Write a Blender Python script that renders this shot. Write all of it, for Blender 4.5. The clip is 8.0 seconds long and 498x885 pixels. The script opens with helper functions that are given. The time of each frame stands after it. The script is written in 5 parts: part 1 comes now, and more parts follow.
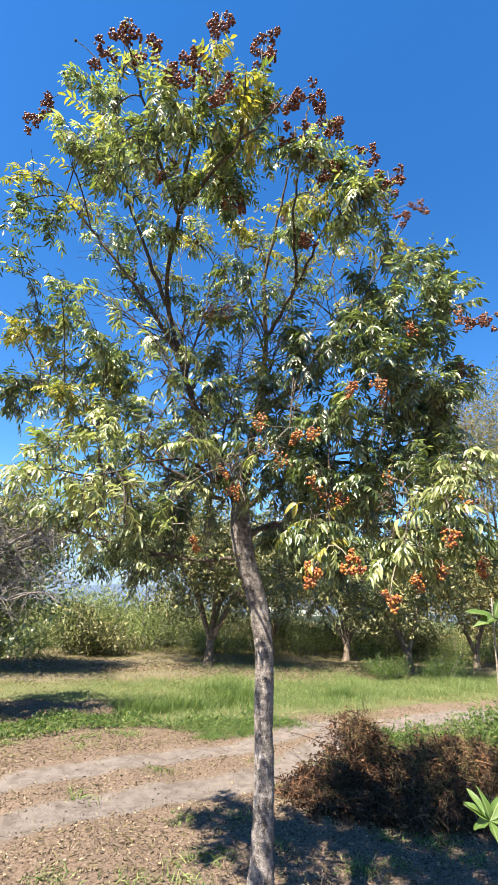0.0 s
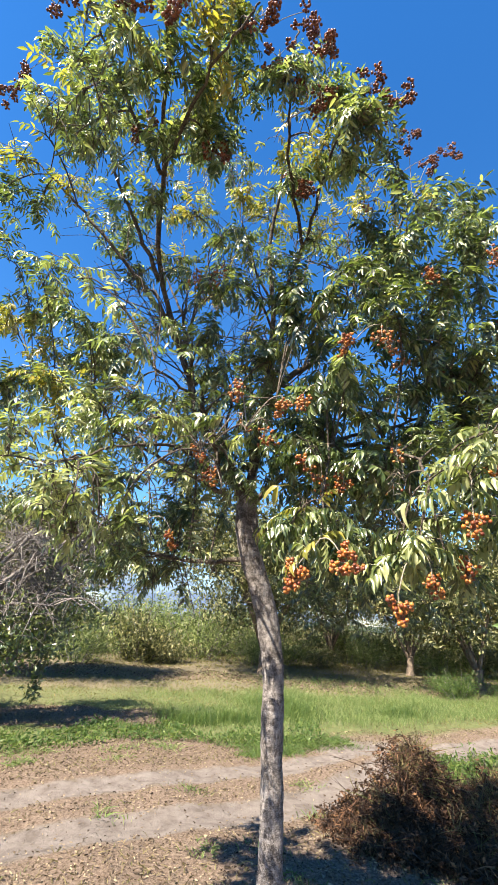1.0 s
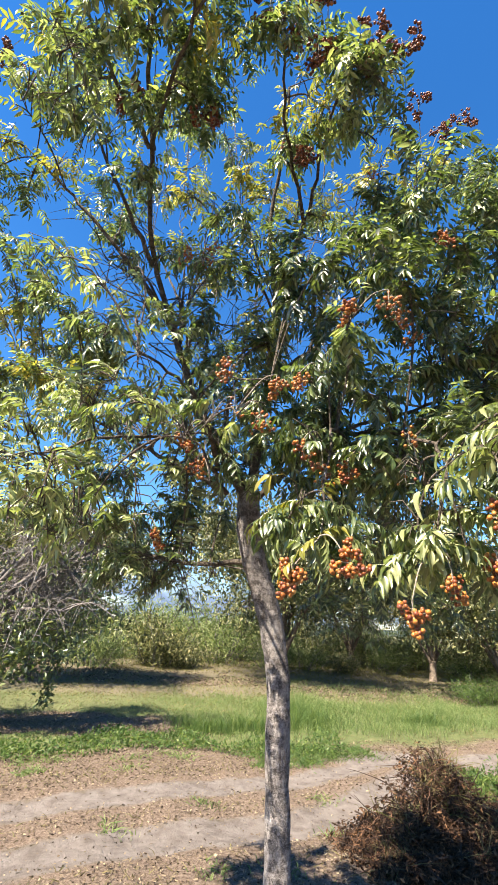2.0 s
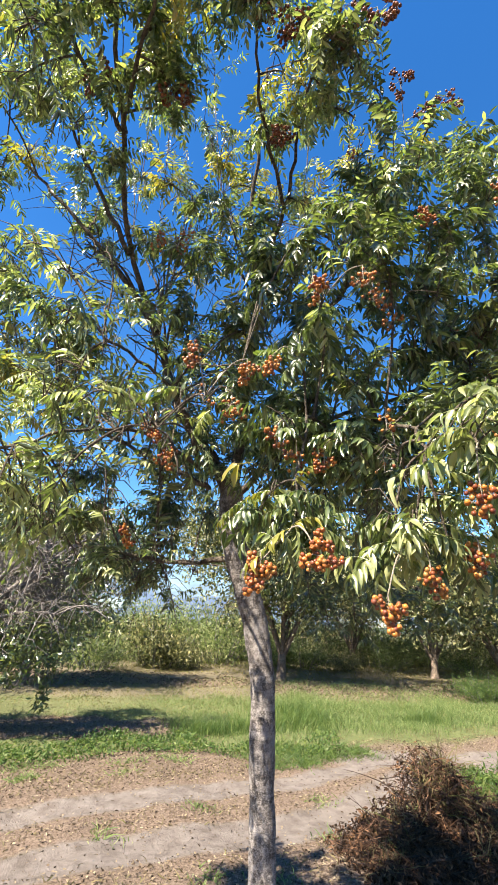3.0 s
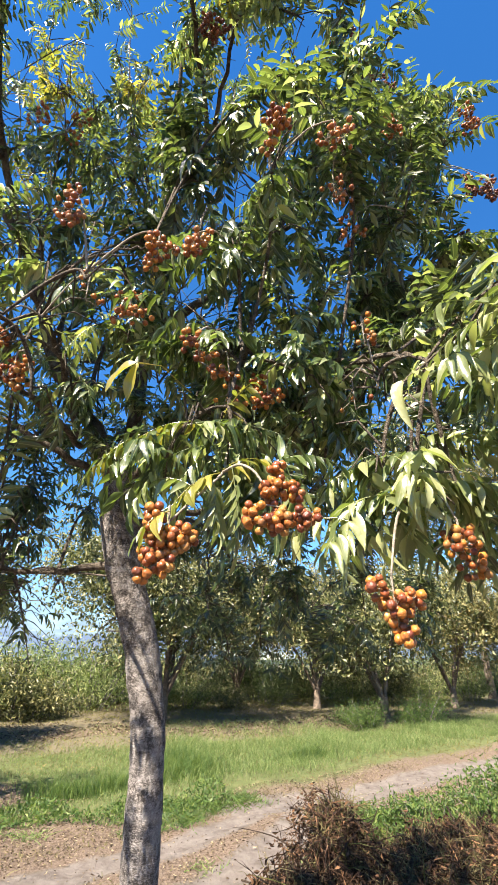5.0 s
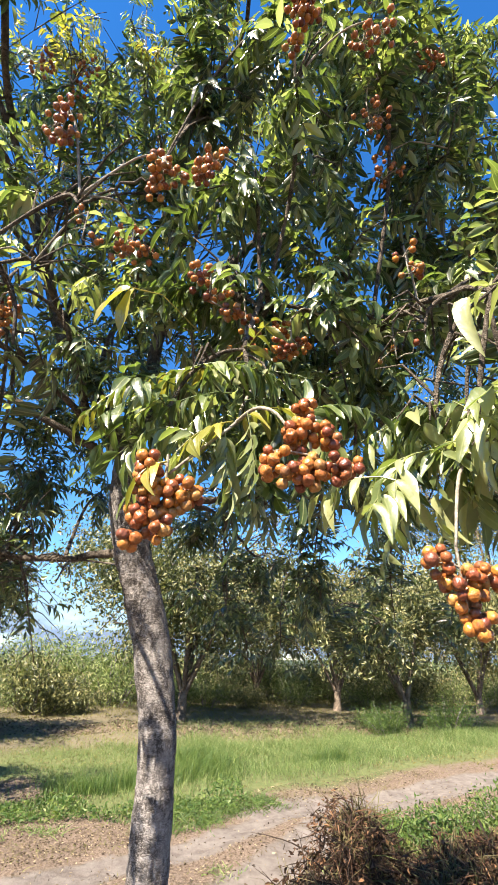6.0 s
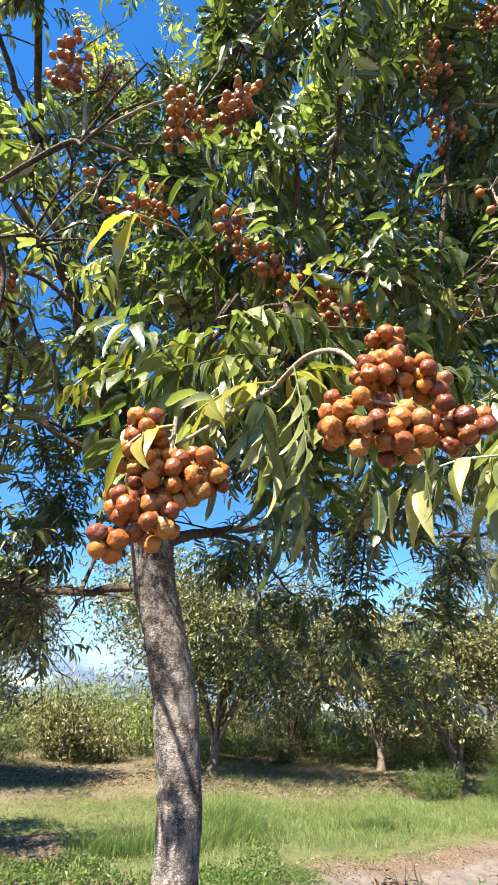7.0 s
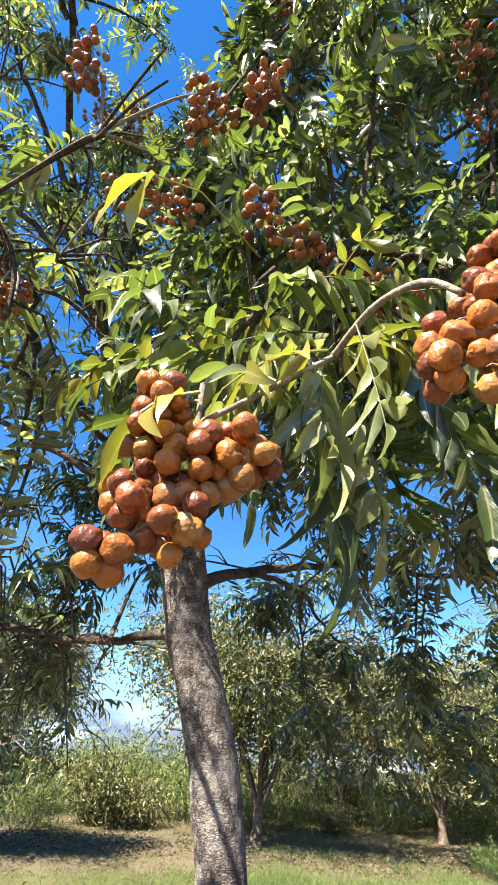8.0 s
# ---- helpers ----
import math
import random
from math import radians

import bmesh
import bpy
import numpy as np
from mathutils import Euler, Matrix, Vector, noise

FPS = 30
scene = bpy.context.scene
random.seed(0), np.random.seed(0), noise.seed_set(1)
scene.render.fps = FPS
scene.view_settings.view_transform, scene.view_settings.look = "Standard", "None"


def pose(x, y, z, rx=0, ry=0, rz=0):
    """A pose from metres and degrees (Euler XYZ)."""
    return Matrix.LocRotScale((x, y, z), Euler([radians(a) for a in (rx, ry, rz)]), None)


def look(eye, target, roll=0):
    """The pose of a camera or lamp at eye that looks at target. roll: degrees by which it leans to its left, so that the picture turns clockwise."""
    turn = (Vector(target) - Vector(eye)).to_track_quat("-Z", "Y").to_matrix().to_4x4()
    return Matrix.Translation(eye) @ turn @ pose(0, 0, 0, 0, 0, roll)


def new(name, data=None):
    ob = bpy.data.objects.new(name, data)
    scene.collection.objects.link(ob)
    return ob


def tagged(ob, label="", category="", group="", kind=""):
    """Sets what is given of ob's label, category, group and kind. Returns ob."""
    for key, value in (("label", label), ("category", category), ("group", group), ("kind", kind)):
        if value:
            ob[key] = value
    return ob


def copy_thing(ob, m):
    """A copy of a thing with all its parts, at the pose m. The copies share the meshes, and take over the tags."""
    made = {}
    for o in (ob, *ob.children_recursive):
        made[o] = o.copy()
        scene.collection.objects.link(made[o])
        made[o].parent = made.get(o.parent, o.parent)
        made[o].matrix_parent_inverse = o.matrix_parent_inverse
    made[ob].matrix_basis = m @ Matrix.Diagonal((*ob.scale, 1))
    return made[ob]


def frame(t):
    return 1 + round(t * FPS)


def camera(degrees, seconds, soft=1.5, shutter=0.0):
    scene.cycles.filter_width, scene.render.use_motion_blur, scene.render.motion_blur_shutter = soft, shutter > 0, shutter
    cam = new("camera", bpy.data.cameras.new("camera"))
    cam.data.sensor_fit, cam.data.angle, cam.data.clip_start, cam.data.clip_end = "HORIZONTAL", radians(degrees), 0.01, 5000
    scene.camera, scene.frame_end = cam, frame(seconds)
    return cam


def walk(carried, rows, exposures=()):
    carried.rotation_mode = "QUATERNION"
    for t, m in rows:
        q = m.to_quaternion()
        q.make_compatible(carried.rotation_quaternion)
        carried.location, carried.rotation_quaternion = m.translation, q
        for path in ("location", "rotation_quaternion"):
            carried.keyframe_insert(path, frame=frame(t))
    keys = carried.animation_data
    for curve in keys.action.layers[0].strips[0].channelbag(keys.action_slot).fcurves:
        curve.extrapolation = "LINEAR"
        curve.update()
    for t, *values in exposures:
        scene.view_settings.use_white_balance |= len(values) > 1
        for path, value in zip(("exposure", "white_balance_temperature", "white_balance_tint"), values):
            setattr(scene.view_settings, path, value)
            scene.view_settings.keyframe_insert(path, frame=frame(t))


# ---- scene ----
cam = camera(58.0, 8.0, soft=1.0)
# seconds, x, y, z, yaw, pitch, roll
ROWS = [
    (0.0, -0.3282, 0.2147, 1.6330, -4.64, 21.18, 2.57),
    (0.5, -0.1606, 0.4280, 1.6161, -0.32, 21.78, 3.14),
    (1.0, -0.0116, 0.5595, 1.6516, 3.08, 21.81, 3.62),
    (1.2, 0.0105, 0.5990, 1.6550, 3.60, 21.80, 3.59),
    (2.3, 0.0811, 0.8000, 1.6760, 5.70, 22.45, 3.45),
    (2.5, 0.0973, 0.8218, 1.6748, 5.78, 22.65, 3.37),
    (3.0, 0.1414, 0.8481, 1.6738, 5.24, 22.14, 2.53),
    (3.5, 0.1669, 0.9290, 1.6676, 3.40, 22.27, 1.62),
    (4.0, 0.1089, 1.1547, 1.6801, -3.53, 23.92, 0.04),
    (4.5, 0.0906, 1.2878, 1.6704, -10.19, 25.88, -1.27),
    (4.7, 0.0850, 1.3154, 1.6594, -9.99, 26.10, -0.97),
    (5.8, 0.1175, 1.5010, 1.6414, -7.35, 26.30, 0.92),
    (6.0, 0.1154, 1.5150, 1.6430, -6.52, 26.18, 1.05),
    (6.5, 0.1109, 1.5811, 1.6533, -4.05, 26.64, 2.06),
    (7.0, 0.1242, 1.6910, 1.6661, -1.60, 30.79, 3.00),
    (7.5, 0.1190, 1.7579, 1.6745, 0.99, 33.69, 3.33),
    (8.0, 0.1156, 1.7881, 1.6833, 3.61, 35.89, 3.80),
]
walk(cam, [(t, pose(x, y, z, 90 + pitch, 0, yaw) @ pose(0, 0, 0, 0, 0, roll)) for t, x, y, z, yaw, pitch, roll in ROWS],
     exposures=[(0.0, 2.03), (4.5, 2.03), (6.0, 2.12), (8.0, 2.14)])

# ---------------------------------------------------------------- light
SUN_WAY = Vector((0.52, 0.62, -1.0)).normalized()
sun = new("sun", bpy.data.lights.new("sun", "SUN"))
sun.data.energy, sun.data.angle, sun.data.color = 5.7, radians(0.55), (1.0, 0.875, 0.73)
sun.matrix_world = look((-6, -7, 12), Vector((-6, -7, 12)) + SUN_WAY)


def make_world():
    w = bpy.data.worlds.new("sky")
    scene.world = w
    w.use_nodes = True
    nt = w.node_tree
    nt.nodes.clear()
    out = nt.nodes.new("ShaderNodeOutputWorld")
    bg = nt.nodes.new("ShaderNodeBackground")
    sky = nt.nodes.new("ShaderNodeTexSky")
    sky.sky_type, sky.sun_disc = "NISHITA", False
    sky.sun_elevation = math.asin(-SUN_WAY.z)
    sky.sun_rotation = math.atan2(-SUN_WAY.x, -SUN_WAY.y) % (2 * math.pi)
    sky.air_density, sky.dust_density, sky.ozone_density = 1.0, 0.0, 3.0
    hsv = nt.nodes.new("ShaderNodeHueSaturation")
    hsv.inputs["Saturation"].default_value = 1.31
    hsv.inputs["Hue"].default_value = 0.5045
    # low cumulus near the horizon, spread wider to dim the sky's white rim
    tc = nt.nodes.new("ShaderNodeTexCoord")
    sep = nt.nodes.new("ShaderNodeSeparateXYZ")
    mp = nt.nodes.new("ShaderNodeMapping")
    mp.inputs["Scale"].default_value = (3.0, 3.0, 14.0)
    nz = nt.nodes.new("ShaderNodeTexNoise")
    nz.inputs["Scale"].default_value, nz.inputs["Detail"].default_value = 2.2, 7.0
    band = nt.nodes.new("ShaderNodeMapRange")
    band.inputs["From Min"].default_value, band.inputs["From Max"].default_value = 0.17, 0.05
    cov = nt.nodes.new("ShaderNodeMapRange")
    cov.inputs["From Min"].default_value, cov.inputs["From Max"].default_value = 0.22, 0.50
    mul = nt.nodes.new("ShaderNodeMath")
    mul.operation = "MULTIPLY"
    mix = nt.nodes.new("ShaderNodeMix")
    mix.data_type = "RGBA"
    mix.inputs["B"].default_value = (1.55, 2.05, 2.95, 1)
    ln = nt.links.new
    ln(tc.outputs["Generated"], sep.inputs[0])
    ln(tc.outputs["Generated"], mp.inputs[0])
    ln(mp.outputs[0], nz.inputs["Vector"])
    ln(sep.outputs["Z"], band.inputs["Value"])
    ln(nz.outputs["Fac"], cov.inputs["Value"])
    ln(band.outputs[0], mul.inputs[0])
    ln(cov.outputs[0], mul.inputs[1])
    ln(sky.outputs[0], hsv.inputs["Color"])
    ln(hsv.outputs[0], mix.inputs["A"])
    ln(mul.outputs[0], mix.inputs["Factor"])
    ln(mix.outputs["Result"], bg.inputs["Color"])
    bg.inputs["Strength"].default_value = 0.071
    ln(bg.outputs[0], out.inputs[0])


make_world()


# ---------------------------------------------------------------- materials
class Nodes:
    """A node material under construction."""

    def __init__(self, name):
        self.m = bpy.data.materials.new(name)
        self.m.use_nodes = True
        self.nt = self.m.node_tree
        self.nt.nodes.clear()
        self.out = self.add("ShaderNodeOutputMaterial")

    def add(self, kind, **values):
        n = self.nt.nodes.new(kind)
        for k, v in values.items():
            n.inputs[k.replace("_", " ")].default_value = v
        return n

    def link(self, a, b):
        self.nt.links.new(a, b)

    def ramp(self, fac, stops):
        n = self.nt.nodes.new("ShaderNodeValToRGB")
        el = n.color_ramp.elements
        while len(el) < len(stops):
            el.new(0.5)
        for e, (p, c) in zip(el, stops):
            e.position, e.color = p, (*c, 1)
        self.link(fac, n.inputs[0])
        return n.outputs[0]

    def noise(self, scale, detail=4.0, stretch=(1, 1, 1), rough=0.55, coord="Object"):
        tc = self.nt.nodes.new("ShaderNodeTexCoord")
        mp = self.nt.nodes.new("ShaderNodeMapping")
        mp.inputs["Scale"].default_value = stretch
        nz = self.add("ShaderNodeTexNoise", Scale=scale, Detail=detail, Roughness=rough)
        self.link(tc.outputs[coord], mp.inputs[0])
        self.link(mp.outputs[0], nz.inputs["Vector"])
        return nz.outputs["Fac"]

    def mix(self, fac, a, b, blend="MIX"):
        n = self.nt.nodes.new("ShaderNodeMix")
        n.data_type, n.blend_type = "RGBA", blend
        for sock, v in (("Factor", fac), ("A", a), ("B", b)):
            if isinstance(v, (int, float)):
                n.inputs[sock].default_value = v
            elif isinstance(v, tuple):
                n.inputs[sock].default_value = (*v, 1)
            else:
                self.link(v, n.inputs[sock])
        return n.outputs["Result"]

    def math(self, op, a, b=0.0):
        n = self.nt.nodes.new("ShaderNodeMath")
        n.operation = op
        for i, v in enumerate((a, b)):
            if isinstance(v, (int, float)):
                n.inputs[i].default_value = v
            else:
                self.link(v, n.inputs[i])
        return n.outputs[0]

    def bump(self, height, strength, distance):
        n = self.add("ShaderNodeBump", Strength=strength, Distance=distance)
        self.link(height, n.inputs["Height"])
        return n.outputs[0]

    def surface(self, colour, rough=0.7, spec=0.3, normal=None, translucent=0.0, glow=None, sss=0.0):
        p = self.add("ShaderNodeBsdfPrincipled")
        if isinstance(colour, tuple):
            p.inputs["Base Color"].default_value = (*colour, 1)
        else:
            self.link(colour, p.inputs["Base Color"])
        p.inputs["Specular IOR Level"].default_value = spec
        if isinstance(rough, float):
            p.inputs["Roughness"].default_value = rough
        else:
            self.link(rough, p.inputs["Roughness"])
        if sss:
            p.inputs["Subsurface Weight"].default_value = sss
            p.inputs["Subsurface Radius"].default_value = (0.006, 0.003, 0.001)
            p.inputs["Subsurface Scale"].default_value = 0.6
        if normal is not None:
            self.link(normal, p.inputs["Normal"])
        last = p.outputs[0]
        if translucent:
            tr = self.add("ShaderNodeBsdfTranslucent")
            warm = self.mix(0.16, self.mix(1.0, colour, (1.5, 1.7, 0.9), "MULTIPLY"), (0.30, 0.36, 0.04), "MIX")
            self.link(warm, tr.inputs["Color"])
            mx = self.add("ShaderNodeMixShader")
            mx.inputs[0].default_value = translucent
            self.link(last, mx.inputs[1])
            self.link(tr.outputs[0], mx.inputs[2])
            last = mx.outputs[0]
        self.link(last, self.out.inputs[0])
        return self.m

    def island(self):
        return self.nt.nodes.new("ShaderNodeNewGeometry").outputs["Random Per Island"]

    def per_object(self):
        return self.nt.nodes.new("ShaderNodeObjectInfo").outputs["Random"]


def leaf_material(name, stops, translucent=0.36, rough=0.35, spec=1.0, scale=9.0):
    n = Nodes(name)
    base = n.ramp(n.island(), stops)
    big = n.noise(scale, 3.0)
    base = n.mix(0.5, base, n.ramp(big, [(0.3, (0.62, 0.66, 0.6)), (0.7, (1.0, 1.0, 0.95))]), "MULTIPLY")
    spots = n.noise(260.0, 2.0)
    base = n.mix(n.ramp(spots, [(0.66, (0, 0, 0)), (0.74, (0.5, 0.5, 0.5))]), base, (0.15, 0.09, 0.03))
    # pale midrib and fine side veins
    at = n.nt.nodes.new("ShaderNodeAttribute")
    at.attribute_name = "blade"
    sep = n.nt.nodes.new("ShaderNodeSeparateXYZ")
    n.link(at.outputs["Vector"], sep.inputs[0])
    off = n.math("ABSOLUTE", n.math("SUBTRACT", sep.outputs[0], 0.5))
    rib = n.add("ShaderNodeMapRange")
    rib.inputs["From Min"].default_value, rib.inputs["From Max"].default_value = 0.07, 0.02
    n.link(off, rib.inputs["Value"])
    base = n.mix(n.math("MULTIPLY", rib.outputs[0], 0.45), base, (0.31, 0.33, 0.16))
    vein = n.math("SINE", n.math("ADD", n.math("MULTIPLY", sep.outputs[1], 95.0), n.math("MULTIPLY", off, -60.0)))
    h = n.math("ADD", n.math("MULTIPLY", vein, 0.010), n.noise(90.0, 2.0))
    return n.surface(base, rough, spec, n.bump(h, 0.3, 0.004), translucent)


# "d" is a darker green that puts shade of inner and rear boughs into colour
LEAF = {
    "g": leaf_material("leaf_green", [(0.0, (0.014, 0.030, 0.008)), (0.40, (0.057, 0.089, 0.022)), (0.64, (0.122, 0.165, 0.056)), (0.86, (0.295, 0.320, 0.180)), (0.96, (0.340, 0.345, 0.175)), (1.0, (0.390, 0.360, 0.085))]),
    "d": leaf_material("leaf_deep_shaded_green", [(0.0, (0.010, 0.020, 0.008)), (0.55, (0.038, 0.064, 0.021)), (0.82, (0.120, 0.154, 0.048)), (1.0, (0.336, 0.335, 0.139))]),
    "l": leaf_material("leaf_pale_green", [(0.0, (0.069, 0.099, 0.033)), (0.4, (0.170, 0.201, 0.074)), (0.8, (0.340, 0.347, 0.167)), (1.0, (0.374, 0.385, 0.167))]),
    "y": leaf_material("leaf_yellowing", [(0.0, (0.089, 0.106, 0.018)), (0.45, (0.209, 0.201, 0.034)), (0.8, (0.376, 0.290, 0.052)), (1.0, (0.420, 0.290, 0.034))]),
}
FAR_LEAF = leaf_material("leaf_orchard", [(0.0, (0.024, 0.033, 0.014)), (0.5, (0.096, 0.106, 0.038)), (0.85, (0.233, 0.223, 0.095)), (1.0, (0.347, 0.313, 0.157))], 0.22, 0.45, 0.45, 1.3)
FAR_LEAF_PALE = leaf_material("leaf_orchard_pale", [(0.0, (0.089, 0.096, 0.039)), (0.6, (0.191, 0.174, 0.070)), (1.0, (0.293, 0.229, 0.099))], 0.25, 0.55, 0.3, 1.3)
SHRUB_LEAF = leaf_material("leaf_shrub", [(0.0, (0.031, 0.051, 0.020)), (0.45, (0.110, 0.146, 0.051)), (0.8, (0.208, 0.249, 0.104)), (1.0, (0.333, 0.353, 0.178))], 0.3, 0.6, 0.2, 0.6)
WEED_LEAF = leaf_material("leaf_weed", [(0.0, (0.040, 0.076, 0.022)), (0.6, (0.071, 0.125, 0.030)), (1.0, (0.142, 0.178, 0.044))], 0.3, 0.5, 0.3, 4.0)
GRASS = leaf_material("grass_blade", [(0.0, (0.059, 0.098, 0.028)), (0.5, (0.115, 0.167, 0.054)), (0.85, (0.196, 0.240, 0.095)), (1.0, (0.267, 0.270, 0.140))], 0.3, 0.6, 0.2, 0.8)
DRY_GRASS = leaf_material("grass_dry", [(0.0, (0.098, 0.084, 0.042)), (0.5, (0.175, 0.143, 0.077)), (1.0, (0.098, 0.105, 0.035))], 0.1, 0.8, 0.1, 2.0)
FIELD_GRASS = leaf_material("grass_field", [(0.0, (0.100, 0.093, 0.033)), (0.5, (0.179, 0.152, 0.060)), (0.8, (0.158, 0.168, 0.051)), (1.0, (0.267, 0.205, 0.097))], 0.2, 0.7, 0.15, 0.7)
LITTER = leaf_material("leaf_litter", [(0.0, (0.027, 0.018, 0.013)), (0.3, (0.086, 0.061, 0.042)), (0.6, (0.158, 0.119, 0.081)), (0.85, (0.234, 0.184, 0.124)), (1.0, (0.324, 0.270, 0.175))], 0.05, 0.8, 0.15, 3.0)
DEAD_LEAF = leaf_material("leaf_dead", [(0.0, (0.018, 0.010, 0.007)), (0.45, (0.053, 0.029, 0.017)), (0.78, (0.110, 0.061, 0.038)), (1.0, (0.221, 0.121, 0.063))], 0.05, 0.8, 0.15, 3.0)


def bark_material(name, dark, mid, pale, scale=1.0, strength=0.9):
    n = Nodes(name)
    plates = n.noise(26.0 * scale, 7.0, (1.0, 1.0, 0.75), 0.7)
    rings = n.noise(16.0 * scale, 5.0, (0.6, 0.6, 3.2), 0.6)
    fine = n.noise(120.0 * scale, 4.0, (1, 1, 0.6))
    tc = n.nt.nodes.new("ShaderNodeTexCoord")
    mp = n.nt.nodes.new("ShaderNodeMapping")
    mp.inputs["Scale"].default_value = (1.0, 1.0, 2.2)
    n.link(tc.outputs["Object"], mp.inputs[0])
    vor = n.add("ShaderNodeTexVoronoi", Scale=95.0 * scale)
    vor.feature = "DISTANCE_TO_EDGE"
    wz = n.add("ShaderNodeTexNoise", Scale=30.0 * scale, Detail=3.0)
    n.link(mp.outputs[0], wz.inputs["Vector"])
    warp = n.mix(0.06, mp.outputs[0], wz.outputs["Color"])
    n.link(warp, vor.inputs["Vector"])
    crack = n.add("ShaderNodeMapRange")
    crack.inputs["From Min"].default_value, crack.inputs["From Max"].default_value = 0.0, 0.22
    n.link(vor.outputs["Distance"], crack.inputs["Value"])
    both = n.math("ADD", n.math("MULTIPLY", plates, 0.50), n.math("ADD", n.math("MULTIPLY", rings, 0.24), n.math("MULTIPLY", fine, 0.22)))
    both = n.math("ADD", both, n.math("MULTIPLY", n.math("SUBTRACT", crack.outputs[0], 0.75), 0.10))
    col = n.ramp(both, [(0.39, dark), (0.49, mid), (0.63, pale)])
    # broad noise blotches blended towards the pale bark colour
    pale_blotch = n.ramp(n.noise(7.0 * scale, 4.0), [(0.54, (0, 0, 0)), (0.70, (0.45, 0.45, 0.45))])
    col = n.mix(pale_blotch, col, pale)
    h = n.math("ADD", both, n.math("MULTIPLY", fine, 0.25))
    return n.surface(col, 0.88, 0.15, n.bump(h, strength, 0.022))


BARK = bark_material("bark_trunk", (0.062, 0.055, 0.050), (0.222, 0.202, 0.188), (0.390, 0.365, 0.345), 1.0, 1.0)
BARK_LIMB = bark_material("bark_limb", (0.052, 0.043, 0.034), (0.125, 0.104, 0.080), (0.25, 0.21, 0.165), 1.6)
BARK_PALE = bark_material("bark_twig_pale", (0.151, 0.129, 0.097), (0.268, 0.242, 0.193), (0.407, 0.376, 0.312), 3.0, 0.4)
BARK_FAR = bark_material("bark_orchard", (0.066, 0.054, 0.042), (0.156, 0.123, 0.094), (0.288, 0.236, 0.186), 0.5)
TWIG_DEAD = bark_material("twig_dead", (0.030, 0.021, 0.016), (0.063, 0.044, 0.032), (0.133, 0.100, 0.074), 2.0)
TWIG_GREY = bark_material("twig_grey", (0.080, 0.070, 0.063), (0.185, 0.170, 0.155), (0.330, 0.310, 0.285), 1.0)


def berry_material(name, stops, per_object):
    n = Nodes(name)
    rnd = n.per_object() if per_object else n.island()
    base = n.ramp(rnd, stops)
    blot = n.noise(1.6 if per_object else 130.0, 4.0, coord="Object")
    base = n.mix(n.ramp(blot, [(0.47, (0, 0, 0)), (0.66, (0.85, 0.85, 0.85))]), base, n.mix(0.55, base, (0.07, 0.018, 0.008)))
    wr = n.math("ABSOLUTE", n.math("SUBTRACT", n.noise(1.4 if per_object else 150.0, 2.0, (1, 1, 1.6), 0.45), 0.5))
    rough = n.ramp(blot, [(0.3, (0.22, 0.22, 0.22)), (0.7, (0.46, 0.46, 0.46))])
    return n.surface(base, rough, 0.4 if per_object else 0.25, n.bump(wr, 0.13, 0.20 if per_object else 0.0012), sss=0.08)


AMBER = [(0.0, (0.10, 0.026, 0.013)), (0.20, (0.20, 0.064, 0.019)), (0.40, (0.32, 0.118, 0.025)), (0.56, (0.40, 0.165, 0.030)), (0.70, (0.25, 0.070, 0.021)), (0.81, (0.12, 0.034, 0.020)), (0.90, (0.36, 0.190, 0.050)), (1.0, (0.18, 0.074, 0.032))]
BERRY = {
    "o": berry_material("berry_amber", AMBER, True),
    "m": berry_material("berry_amber_joined", AMBER, False),
    "r": berry_material("berry_russet", [(0.0, (0.16, 0.052, 0.020)), (0.5, (0.28, 0.100, 0.032)), (1.0, (0.37, 0.155, 0.046))], False),
    "b": berry_material("berry_dark", [(0.0, (0.060, 0.020, 0.013)), (0.5, (0.14, 0.050, 0.024)), (1.0, (0.27, 0.112, 0.044))], False),
}


